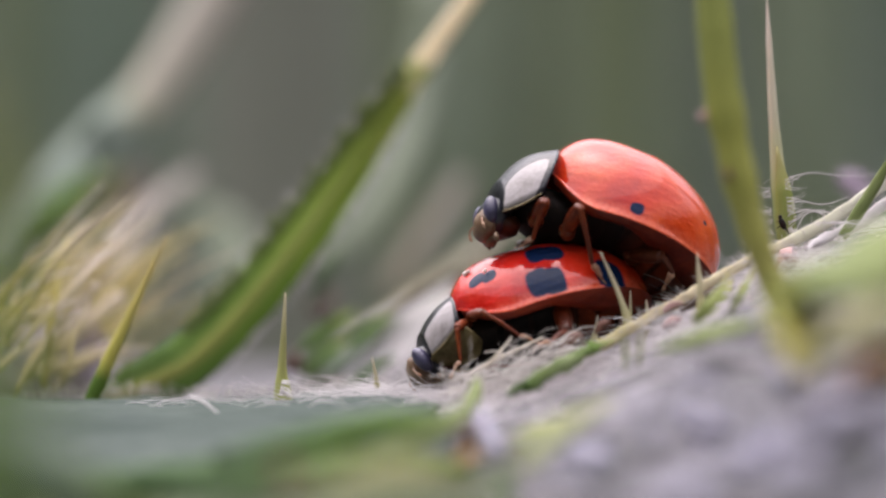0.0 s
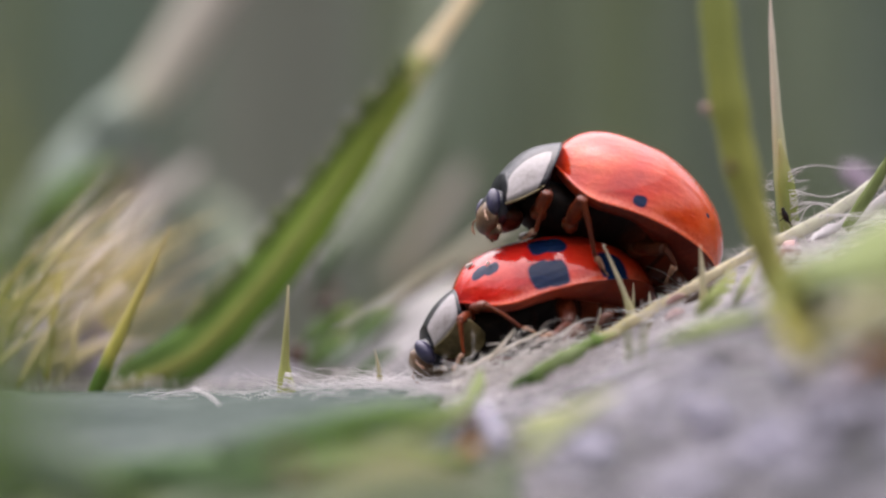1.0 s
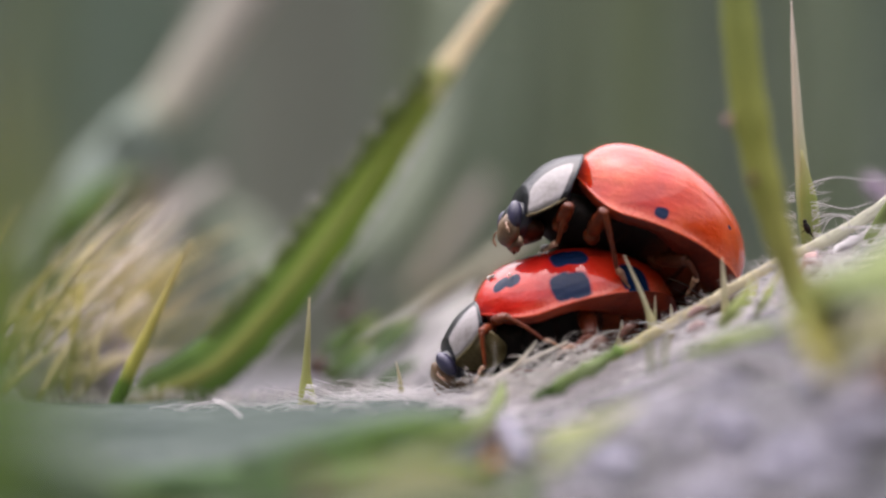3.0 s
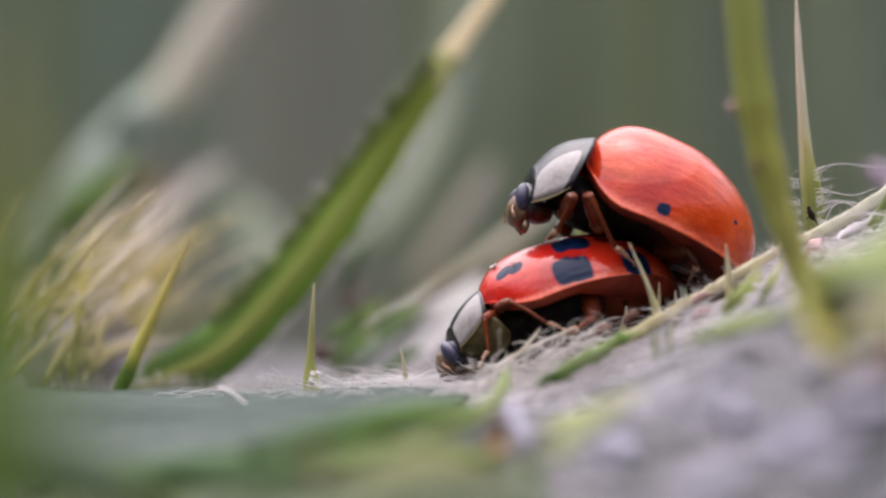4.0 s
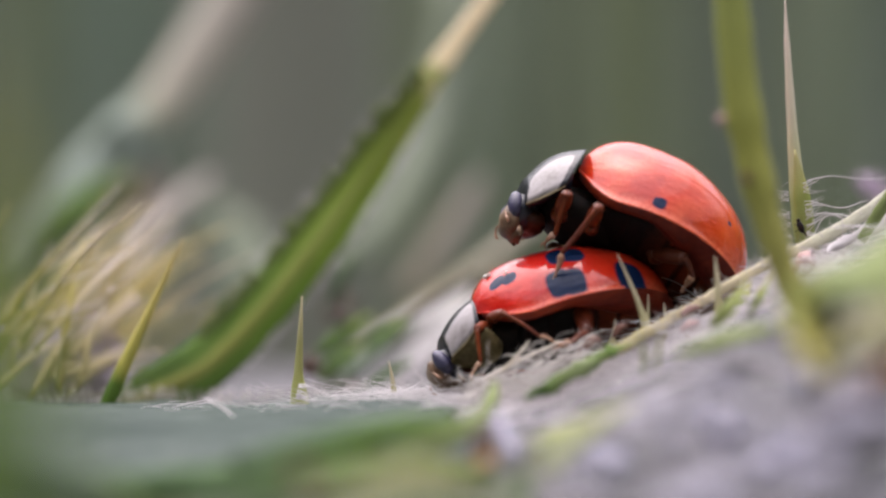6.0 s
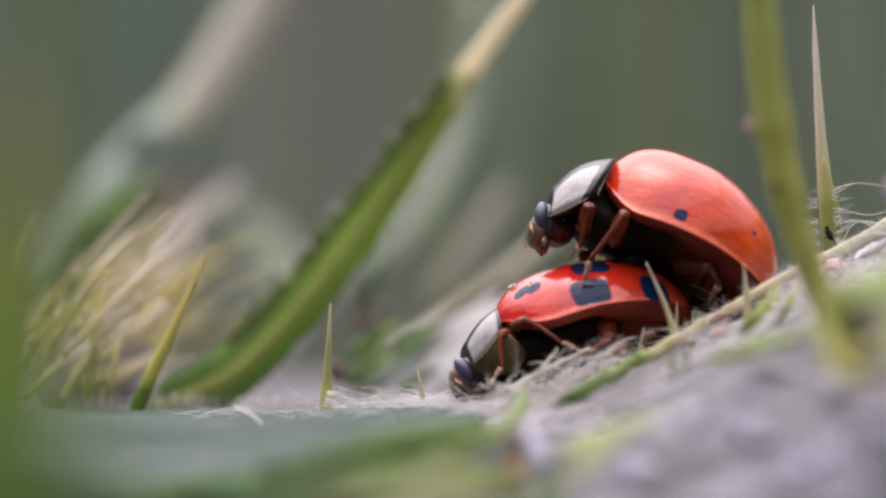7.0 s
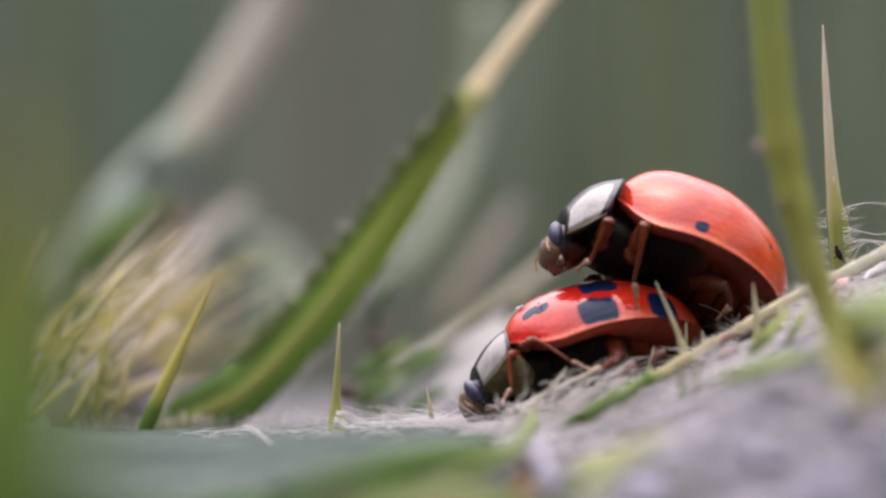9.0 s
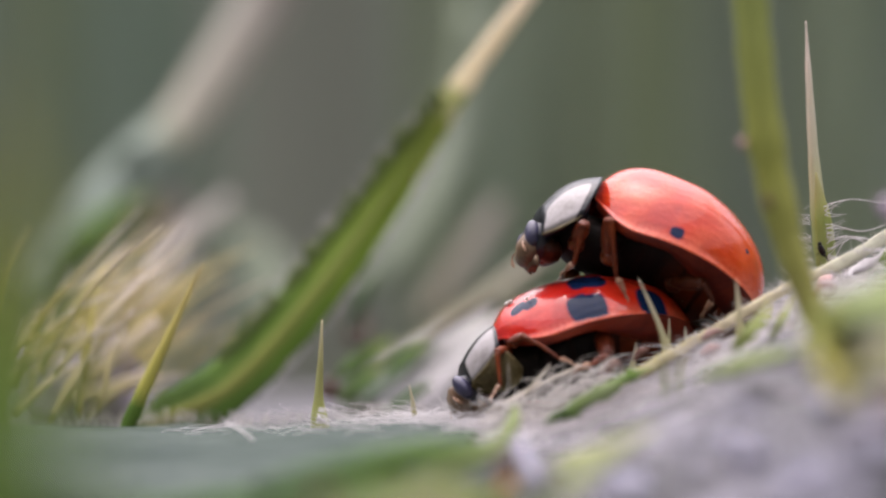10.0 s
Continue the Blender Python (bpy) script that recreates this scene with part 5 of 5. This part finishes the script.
def felted_leaf():
    """A broad felted leaf lying on the cushion, with a ragged edge, shallow folds and a green rolled-under near margin."""
    bm = bmesh.new()
    rows = []
    for j in range(61):
        v = j / 60
        row = []
        for i in range(61):
            x = -13.0 + (13.0 + 0.8 - 2.0 * v + 0.8 * noise.noise((v * 6, 3.0, 0))) * i / 60
            near = near_edge(x)
            y = near + (6.0 - near + 1.6 * noise.noise((x * 0.45, 1.0, 4)) + 0.7 * noise.noise((x * 1.7, 5.0, 4))) * v
            rim = min(1.0, (1 - i / 60) * 6, (1 - v) * 8)
            row.append((x, y, cushion(x, y) + 0.10 + 0.06 * rim ** 0.5 + 0.08 * noise.noise((x * 0.5, y * 0.4, 7))))
        rows.append(row)
    top = [[bm.verts.new(p) for p in row] for row in rows]
    low = [[bm.verts.new((x, y, z - 0.14)) for x, y, z in row] for row in rows]
    for j in range(60):
        for i in range(60):
            bm.faces.new((top[j][i], top[j][i + 1], top[j + 1][i + 1], top[j + 1][i]))
            bm.faces.new((low[j][i], low[j + 1][i], low[j + 1][i + 1], low[j][i + 1]))
    for j in range(60):
        for i in (0, 60):
            bm.faces.new((top[j][i], top[j + 1][i], low[j + 1][i], low[j][i]))
    for i in range(60):
        for j in (0, 60):
            bm.faces.new((top[j][i], low[j][i], low[j][i + 1], top[j][i + 1]))
    ob = thing("leaf", (0, 0, 0), "broad blue-green felted leaf with rolled-under margin, on the cushion", "leaf")
    part("blade", bm, FELT, ob)
    far = [(x, 5.6, cushion(x, 5.6) + 0.14) for x in (-12, -10, -8.5, -7, -5.5, -4, -2.5, -1)]
    hairs(ob, fringe(far, 0.45, 320, 51, 1, 0.009) + fringe(far, 0.3, 160, 52, -1, 0.009), PALEFIBRE, "fringe")
    bm = bmesh.new()
    fold = [(x, near_edge(x) - 0.1, mound(x, near_edge(x)) + 0.42) for x in (-9.0, -7.6, -6.2, -5.0, -3.9, -2.9, -2.0, -0.9, 0.7)]
    tube(bm, fold, [0.58, 0.58, 0.6, 0.6, 0.6, 0.58, 0.54, 0.46, 0.2], 12, 40, 0.75, (0, -0.5, 0.87), wobble=0.12)
    part("rolled_margin", bm, GREENBAND, ob, "vivid green rolled-under margin")


felted_leaf()
under_leaf()

# small things by the tall spine
bug = thing("aphid", (8.97, -0.8, 0.672), "tiny black insect sitting on the spine", "insect")
bm = bmesh.new()
blob(bm, (0, 0, 0), (0.09, 0.09, 0.18), (0, -25, 0), 8, 10, 0.1)
part("body", bm, BLACK, bug)
bm = bmesh.new()
blob(bm, (-0.06, 0, 0.17), (0.06, 0.06, 0.06), (0, 0, 0), 6, 8)
part("head", bm, BLACK, bug)
for dx, dz in ((-0.16, 0.05), (0.16, -0.16), (0.2, -0.24), (-0.15, -0.1)):
    bm = bmesh.new()
    tube(bm, [(0, -0.03, dz * 0.4), (dx * 0.6, -0.06, dz * 0.8), (dx, -0.02, dz * 1.4)], [0.018, 0.015, 0.008], 5, 6)
    part("leg", bm, BLACK, bug)
strand("bud", [(8.902, -2, -0.43), (9.065, -2, -0.222), (9.243, -2, -0.059)], [0.2, 0.3, 0.15], PINK, "pinkish gall at the foot of the spine", "gall", n=8, inner="body")
strand("wool_tuft", [(9.525, -1.5, 0.015), (10.151, -1, 0.313), (11.005, -0.5, 0.688), (11.94, 0, 1.365)], [0.08, 0.16, 0.16, 0.12], FIBRE, "white cobwebby wool along the leaf edge", "wool", n=16, flat=0.5, inner="body", wobble=0.4, jag=0.1)
flower = thing("lilac_flower", (11.896, 16, 1.667), "lilac petals of a small flower, blurred", "flower")
for k in range(7):
    a = radians(-20 + 24 * k)
    bm = bmesh.new()
    tube(bm, [(0, 0, 0), (0.35 * math.cos(a), 0.1 * (k % 3 - 1), 0.35 * math.sin(a)), (0.75 * math.cos(a), 0.25 * (k % 3 - 1), 0.7 * math.sin(a))], [0.06, 0.16, 0.12, 0.03], 7, 8, flat=0.4)
    part("petal", bm, LILAC, flower)
for pts in ([(9.18, 0, 1.905), (9.902, 1, 2.038), (10.874, 2, 1.959), (12.011, 3, 2.063)], [(9.315, 0, 0.84), (9.84, 0, 1.035), (10.365, 0, 0.69), (10.41, 0, 0.315)], [(9.465, 0, 0.24), (9.84, 0, 0.585), (10.44, 0, 0.645), (11.19, 0, 0.915)], [(9.24, 0, 1.365), (10.065, 0, 1.185), (10.807, 1, 1.374)], [(9.182, -1, 0.164), (9.555, -1, 0.909), (10.002, -1, 0.909), (10.077, -1, 0.462)]):
    strand("thread", pts, [0.012, 0.012, 0.008], FIBRE, "white woolly thread strung between the plants", "thread", n=20, sides=5, group="threads", inner="fibre")


def wool_fibres():
    """Loose fibres all over the cushion, thickest round the ladybirds."""
    bm = bmesh.new()
    rnd = random.Random(21)

    def fibre(x, y, length, r, lift):
        a = rnd.uniform(-0.9, 0.9) + (math.pi if rnd.random() < 0.5 else 0)
        p, pts = Vector((x, y, mound(x, y) + rnd.uniform(0, lift))), []
        b = rnd.uniform(-0.12, 0.3)
        for i in range(5):
            pts.append(p.copy())
            step = length / 4
            p = p + Vector((math.cos(a) * math.cos(b), math.sin(a) * 0.7, math.sin(b) * 0.8)) * step
            a += rnd.uniform(-0.7, 0.7)
            b += rnd.uniform(-0.5, 0.3)
            p.z = max(p.z, mound(p.x, p.y) - 0.02)
        tube(bm, pts, [r, r, r * 0.4], 4, 7)

    for _ in range(1300):
        fibre(rnd.uniform(-8, 12) if _ % 7 == 0 else rnd.triangular(-4.5, 12, -0.5), rnd.gauss(-0.5, 2.0), rnd.uniform(0.8, 2.2), rnd.uniform(0.004, 0.009), 0.3)
    for _ in range(1700):
        fibre(rnd.uniform(0.5, 10), rnd.uniform(-7, 0.5), rnd.uniform(0.3, 1.0), rnd.uniform(0.005, 0.012), 0.2)
    for _ in range(900):
        fibre(rnd.uniform(0, 14), rnd.uniform(-22, 30), rnd.uniform(1.0, 2.5), rnd.uniform(0.01, 0.025), 0.2)
    ob = part("wool_fibres", bm, FIBRE, None)
    tagged(ob, "white woolly plant hairs matted over the leaves", "wool", kind="stuff")


wool_fibres()


# ---- what moves: the upper ladybird rocks on the lower one ----
# seconds, x, z in millimetres, roll, pitch, yaw in degrees
UPPER = [
    (0, 4.590, -0.030, -17.0, 23.2, 8.7),
    (3.1, 4.590, -0.030, -17.0, 23.2, 8.7),
    (3.2, 4.590, -0.030, -17.0, 23.2, 8.7),
    (4.3, 4.978, 0.029, -7.1, 25.7, 5.0),
    (4.4, 5.148, 0.023, -13.1, 25.0, 6.7),
    (4.5, 4.887, 0.131, -7.8, 24.3, 0.1),
    (4.6, 4.856, 0.049, -21.9, 22.5, 5.0),
    (4.7, 4.850, 0.028, -19.0, 24.0, 2.1),
    (4.8, 4.649, -0.007, -30.7, 23.4, 11.9),
    (4.9, 5.137, 0.002, -22.6, 24.1, 6.2),
    (5, 5.036, 0.104, -26.1, 24.9, 12.4),
    (5.1, 5.057, 0.220, -1.6, 26.6, -1.6),
    (5.2, 5.273, 0.046, -12.3, 25.0, 2.8),
    (6.3, 4.716, -0.012, -23.6, 25.5, 2.5),
    (6.4, 5.118, 0.020, -24.1, 25.5, 3.8),
    (6.5, 5.103, 0.146, -27.0, 23.9, 9.8),
    (6.6, 5.097, 0.038, -19.2, 26.7, 1.9),
    (6.7, 5.256, 0.168, -26.9, 24.2, 1.6),
    (6.8, 5.073, 0.309, -33.8, 24.7, 18.4),
    (6.9, 5.084, -0.007, -13.4, 26.8, 3.2),
    (7, 4.840, -0.028, -20.3, 24.8, -1.6),
    (7.1, 4.546, -0.090, -22.5, 25.4, 3.7),
    (7.2, 4.635, -0.177, -22.6, 25.5, 4.1),
    (7.3, 4.799, -0.190, -24.3, 26.3, 3.6),
    (7.4, 4.739, -0.106, -18.7, 26.7, 3.4),
    (7.5, 4.857, 0.117, -14.7, 24.0, -4.5),
    (7.6, 4.411, 0.210, -23.5, 24.6, 2.7),
    (7.7, 4.770, -0.008, -32.7, 25.0, 11.0),
    (7.8, 5.025, 0.084, -30.7, 25.6, 5.5),
    (7.9, 4.778, 0.253, -20.6, 27.2, 2.4),
    (8, 5.191, 0.420, -13.8, 24.3, -2.6),
    (8.1, 5.653, 0.370, -34.2, 23.7, 4.5),
    (8.2, 5.073, 0.245, -25.6, 26.1, 3.2),
    (8.3, 4.756, -0.009, -23.5, 26.4, 2.7),
    (8.4, 4.580, -0.054, -25.2, 25.8, 3.6),
    (8.5, 4.648, -0.036, -25.8, 23.5, 4.7),
    (8.6, 4.576, -0.113, -26.9, 25.1, 3.4),
    (8.7, 4.670, -0.145, -25.8, 25.4, 3.4),
    (8.8, 4.739, -0.140, -25.8, 25.5, 3.7),
    (8.9, 4.951, -0.044, -30.6, 24.1, 3.9),
    (9, 4.885, -0.039, -26.4, 23.9, 3.8),
    (9.1, 5.164, 0.007, -33.2, 24.8, 4.1),
    (9.2, 5.388, 0.094, -28.2, 25.3, 5.3),
    (9.3, 5.402, -0.012, -17.3, 28.4, 0.6),
    (9.4, 5.577, 0.076, -27.8, 25.7, 3.3),
    (9.5, 5.173, 0.333, -20.2, 23.2, 5.8),
    (9.6, 4.851, 0.080, -12.5, 25.7, 1.5),
    (9.7, 4.712, -0.090, -20.5, 26.5, 3.3),
    (9.8, 4.578, -0.175, -21.3, 26.6, 3.5),
    (10, 4.716, -0.098, -21.1, 24.9, 4.0),
]
LOWER = [
    (0, 2.880, -2.050, -20.5, -13.1, 10.0),
    (3.1, 2.880, -2.050, -20.5, -13.1, 10.0),
    (3.2, 2.880, -2.050, -20.5, -13.1, 10.0),
    (4.3, 2.909, -2.174, -25.9, -14.0, 10.0),
    (4.4, 2.953, -2.184, -26.0, -14.0, 10.0),
    (4.5, 2.840, -2.101, -27.5, -13.6, 10.0),
    (4.6, 2.880, -2.161, -25.7, -13.4, 10.0),
    (4.7, 2.904, -2.179, -23.6, -12.4, 10.0),
    (4.8, 2.869, -2.239, -20.8, -11.2, 10.0),
    (4.9, 2.961, -2.161, -19.7, -11.8, 10.0),
    (5, 2.960, -2.161, -16.3, -11.5, 10.0),
    (5.1, 2.789, -1.914, -21.7, -11.9, 10.0),
    (5.2, 2.807, -1.908, -21.8, -11.5, 10.0),
    (6.3, 3.001, -2.104, -24.4, -12.9, 10.0),
    (6.4, 2.962, -2.070, -25.2, -12.4, 10.0),
    (6.5, 2.894, -2.196, -23.8, -12.9, 10.0),
    (6.6, 2.852, -1.921, -28.6, -12.7, 10.0),
    (6.8, 2.926, -2.190, -27.7, -15.8, 10.0),
    (6.9, 2.927, -2.198, -27.5, -12.5, 10.0),
    (7, 2.849, -2.286, -26.8, -10.0, 10.0),
    (7.1, 2.767, -2.289, -27.4, -11.0, 10.0),
    (7.2, 2.995, -2.308, -27.0, -10.9, 10.0),
    (7.3, 3.030, -2.329, -26.4, -11.0, 10.0),
    (7.4, 3.058, -2.283, -27.4, -11.3, 10.0),
    (7.5, 2.802, -2.247, -27.7, -11.5, 10.0),
    (7.6, 2.714, -2.171, -27.3, -12.9, 10.0),
    (7.7, 2.899, -2.204, -23.7, -13.2, 10.0),
    (7.8, 2.753, -2.143, -25.0, -15.4, 10.0),
    (7.9, 2.771, -2.023, -26.7, -17.2, 10.0),
    (8, 2.785, -1.897, -27.4, -17.7, 10.0),
    (8.1, 2.951, -2.102, -25.9, -17.2, 10.0),
    (8.2, 2.972, -2.106, -27.1, -15.5, 10.0),
    (8.3, 2.945, -2.152, -27.2, -13.7, 10.0),
    (8.4, 2.915, -2.231, -27.8, -12.7, 10.0),
    (8.5, 2.934, -2.256, -27.8, -10.6, 10.0),
    (8.6, 2.873, -2.295, -28.2, -11.6, 10.0),
    (8.7, 2.924, -2.330, -27.7, -11.7, 10.0),
    (8.8, 3.044, -2.315, -27.9, -11.3, 10.0),
    (8.9, 2.960, -2.302, -28.3, -11.6, 10.0),
    (9, 2.854, -2.288, -28.1, -11.3, 10.0),
    (9.1, 3.092, -2.387, -26.9, -12.1, 10.0),
    (9.2, 3.090, -2.452, -26.3, -13.1, 10.0),
    (9.3, 3.019, -2.160, -30.7, -12.7, 10.0),
    (9.4, 3.023, -2.172, -30.7, -13.2, 10.0),
    (9.5, 2.923, -2.230, -29.8, -13.9, 10.0),
    (9.6, 2.898, -2.171, -29.9, -13.0, 10.0),
    (9.7, 2.871, -2.249, -28.6, -13.3, 10.0),
    (9.8, 2.824, -2.255, -28.0, -13.0, 10.0),
    (10, 2.997, -2.236, -26.8, -11.4, 10.0),
]
# seconds, and where the upper ladybird's near fore and middle feet stand, in millimetres
FEET = [
    (0, 2.10, -1.15, 0.04, 4.18, -1.87, -0.81),
    (3.2, 2.10, -1.15, 0.04, 4.18, -1.87, -0.81),
    (4.5, 2.10, -1.00, 0.07, 4.11, -1.61, -0.47),
    (4.7, 2.12, -1.35, -0.02, 2.40, -2.15, -0.90),
    (4.8, 2.14, -1.50, -0.08, 2.15, -2.15, -1.02),
    (5.0, 2.15, -1.50, -0.08, 2.26, -2.10, -0.90),
    (6.5, 2.15, -0.95, 0.06, 2.54, -1.85, -0.43),
    (7.0, 2.19, -0.89, 0.09, 2.49, -1.95, -0.53),
    (7.5, 1.95, -0.88, 0.05, 2.44, -1.78, -0.34),
    (7.6, 2.10, -0.91, 0.06, 2.75, -1.60, -0.30),
    (7.7, 2.20, -0.94, 0.06, 3.90, -0.80, 0.00),
    (8.0, 2.10, -1.06, 0.09, 3.57, -0.70, 0.18),
    (8.5, 2.30, -1.02, 0.08, 4.03, -1.38, -0.28),
    (9.0, 1.95, -1.13, -0.02, 3.62, -1.97, -0.60),
    (9.5, 2.25, -0.96, 0.11, 3.70, -0.90, 0.10),
    (10, 2.17, -1.07, 0.00, 3.79, -1.80, -0.51),
]


def between(rows, t, k):
    """The value in column k at t seconds."""
    for a, b in zip(rows, rows[1:]):
        if a[0] <= t <= b[0]:
            return a[k] + (b[k] - a[k]) * (t - a[0]) / (b[0] - a[0])
    return rows[-1][k]


def reach(joints, target, steady):
    """Turns of thigh and shin that bring the toe to the target, the knee bent outwards and up, or held steady."""
    hip, knee, toe = joints
    thigh, shin = knee - hip, toe - knee
    if steady:
        return Euler().to_quaternion(), shin.rotation_difference(target - knee)
    a, b, way = thigh.length, shin.length, target - hip
    d = min(max(way.length, abs(a - b) + 0.05), a + b - 0.01)
    ahead = way.normalized()
    out = Vector((0, -1, 0.35))
    out = (out - ahead * out.dot(ahead)).normalized()
    x = (a * a - b * b + d * d) / (2 * d)
    bend = ahead * x + out * math.sqrt(max(0.0, a * a - x * x))
    first = thigh.rotation_difference(bend)
    rest = ahead * d - bend
    rest.rotate(first.inverted())
    return first, shin.rotation_difference(rest)


def motions():
    walk(upper, [(t, pose(x * MM, 0, z * MM, rx, ry, rz)) for t, x, z, rx, ry, rz in UPPER])
    walk(lower, [(t, pose(x * MM, 0, z * MM, rx, ry, rz)) for t, x, z, rx, ry, rz in LOWER])
    # the near legs keep their feet where they stand while the body rocks; the far ones only give
    rest = pose(*[UPPER[0][1] * MM, 0, UPPER[0][2] * MM], *UPPER[0][3:])
    hind_foot = rest @ (Vector(TOP_LEGS[2][3]) * MM)
    for k, (limb, shin, foot, joints) in enumerate(upper_legs):
        hip, bend, rows, low_rows = joints[0] * MM, (joints[1] - joints[0]) * MM, [], []
        for t, x, z, rx, ry, rz in UPPER:
            if k > 2:
                rows.append((t, pose(*hip, -(rx - UPPER[0][3]) * 0.9, 0, 0)))
                continue
            stand = hind_foot if k == 2 else Vector([between(FEET, t, 1 + 3 * k + j) * MM for j in range(3)])
            first, second = reach(joints, (pose(x * MM, 0, z * MM, rx, ry, rz).inverted() @ stand) / MM, k == 0)
            rows.append((t, Matrix.LocRotScale(hip, first, None)))
            low_rows.append((t, Matrix.LocRotScale(bend, second, None)))
        walk(limb, rows)
        if low_rows:
            walk(shin, low_rows)
            walk(foot, low_rows)


motions()
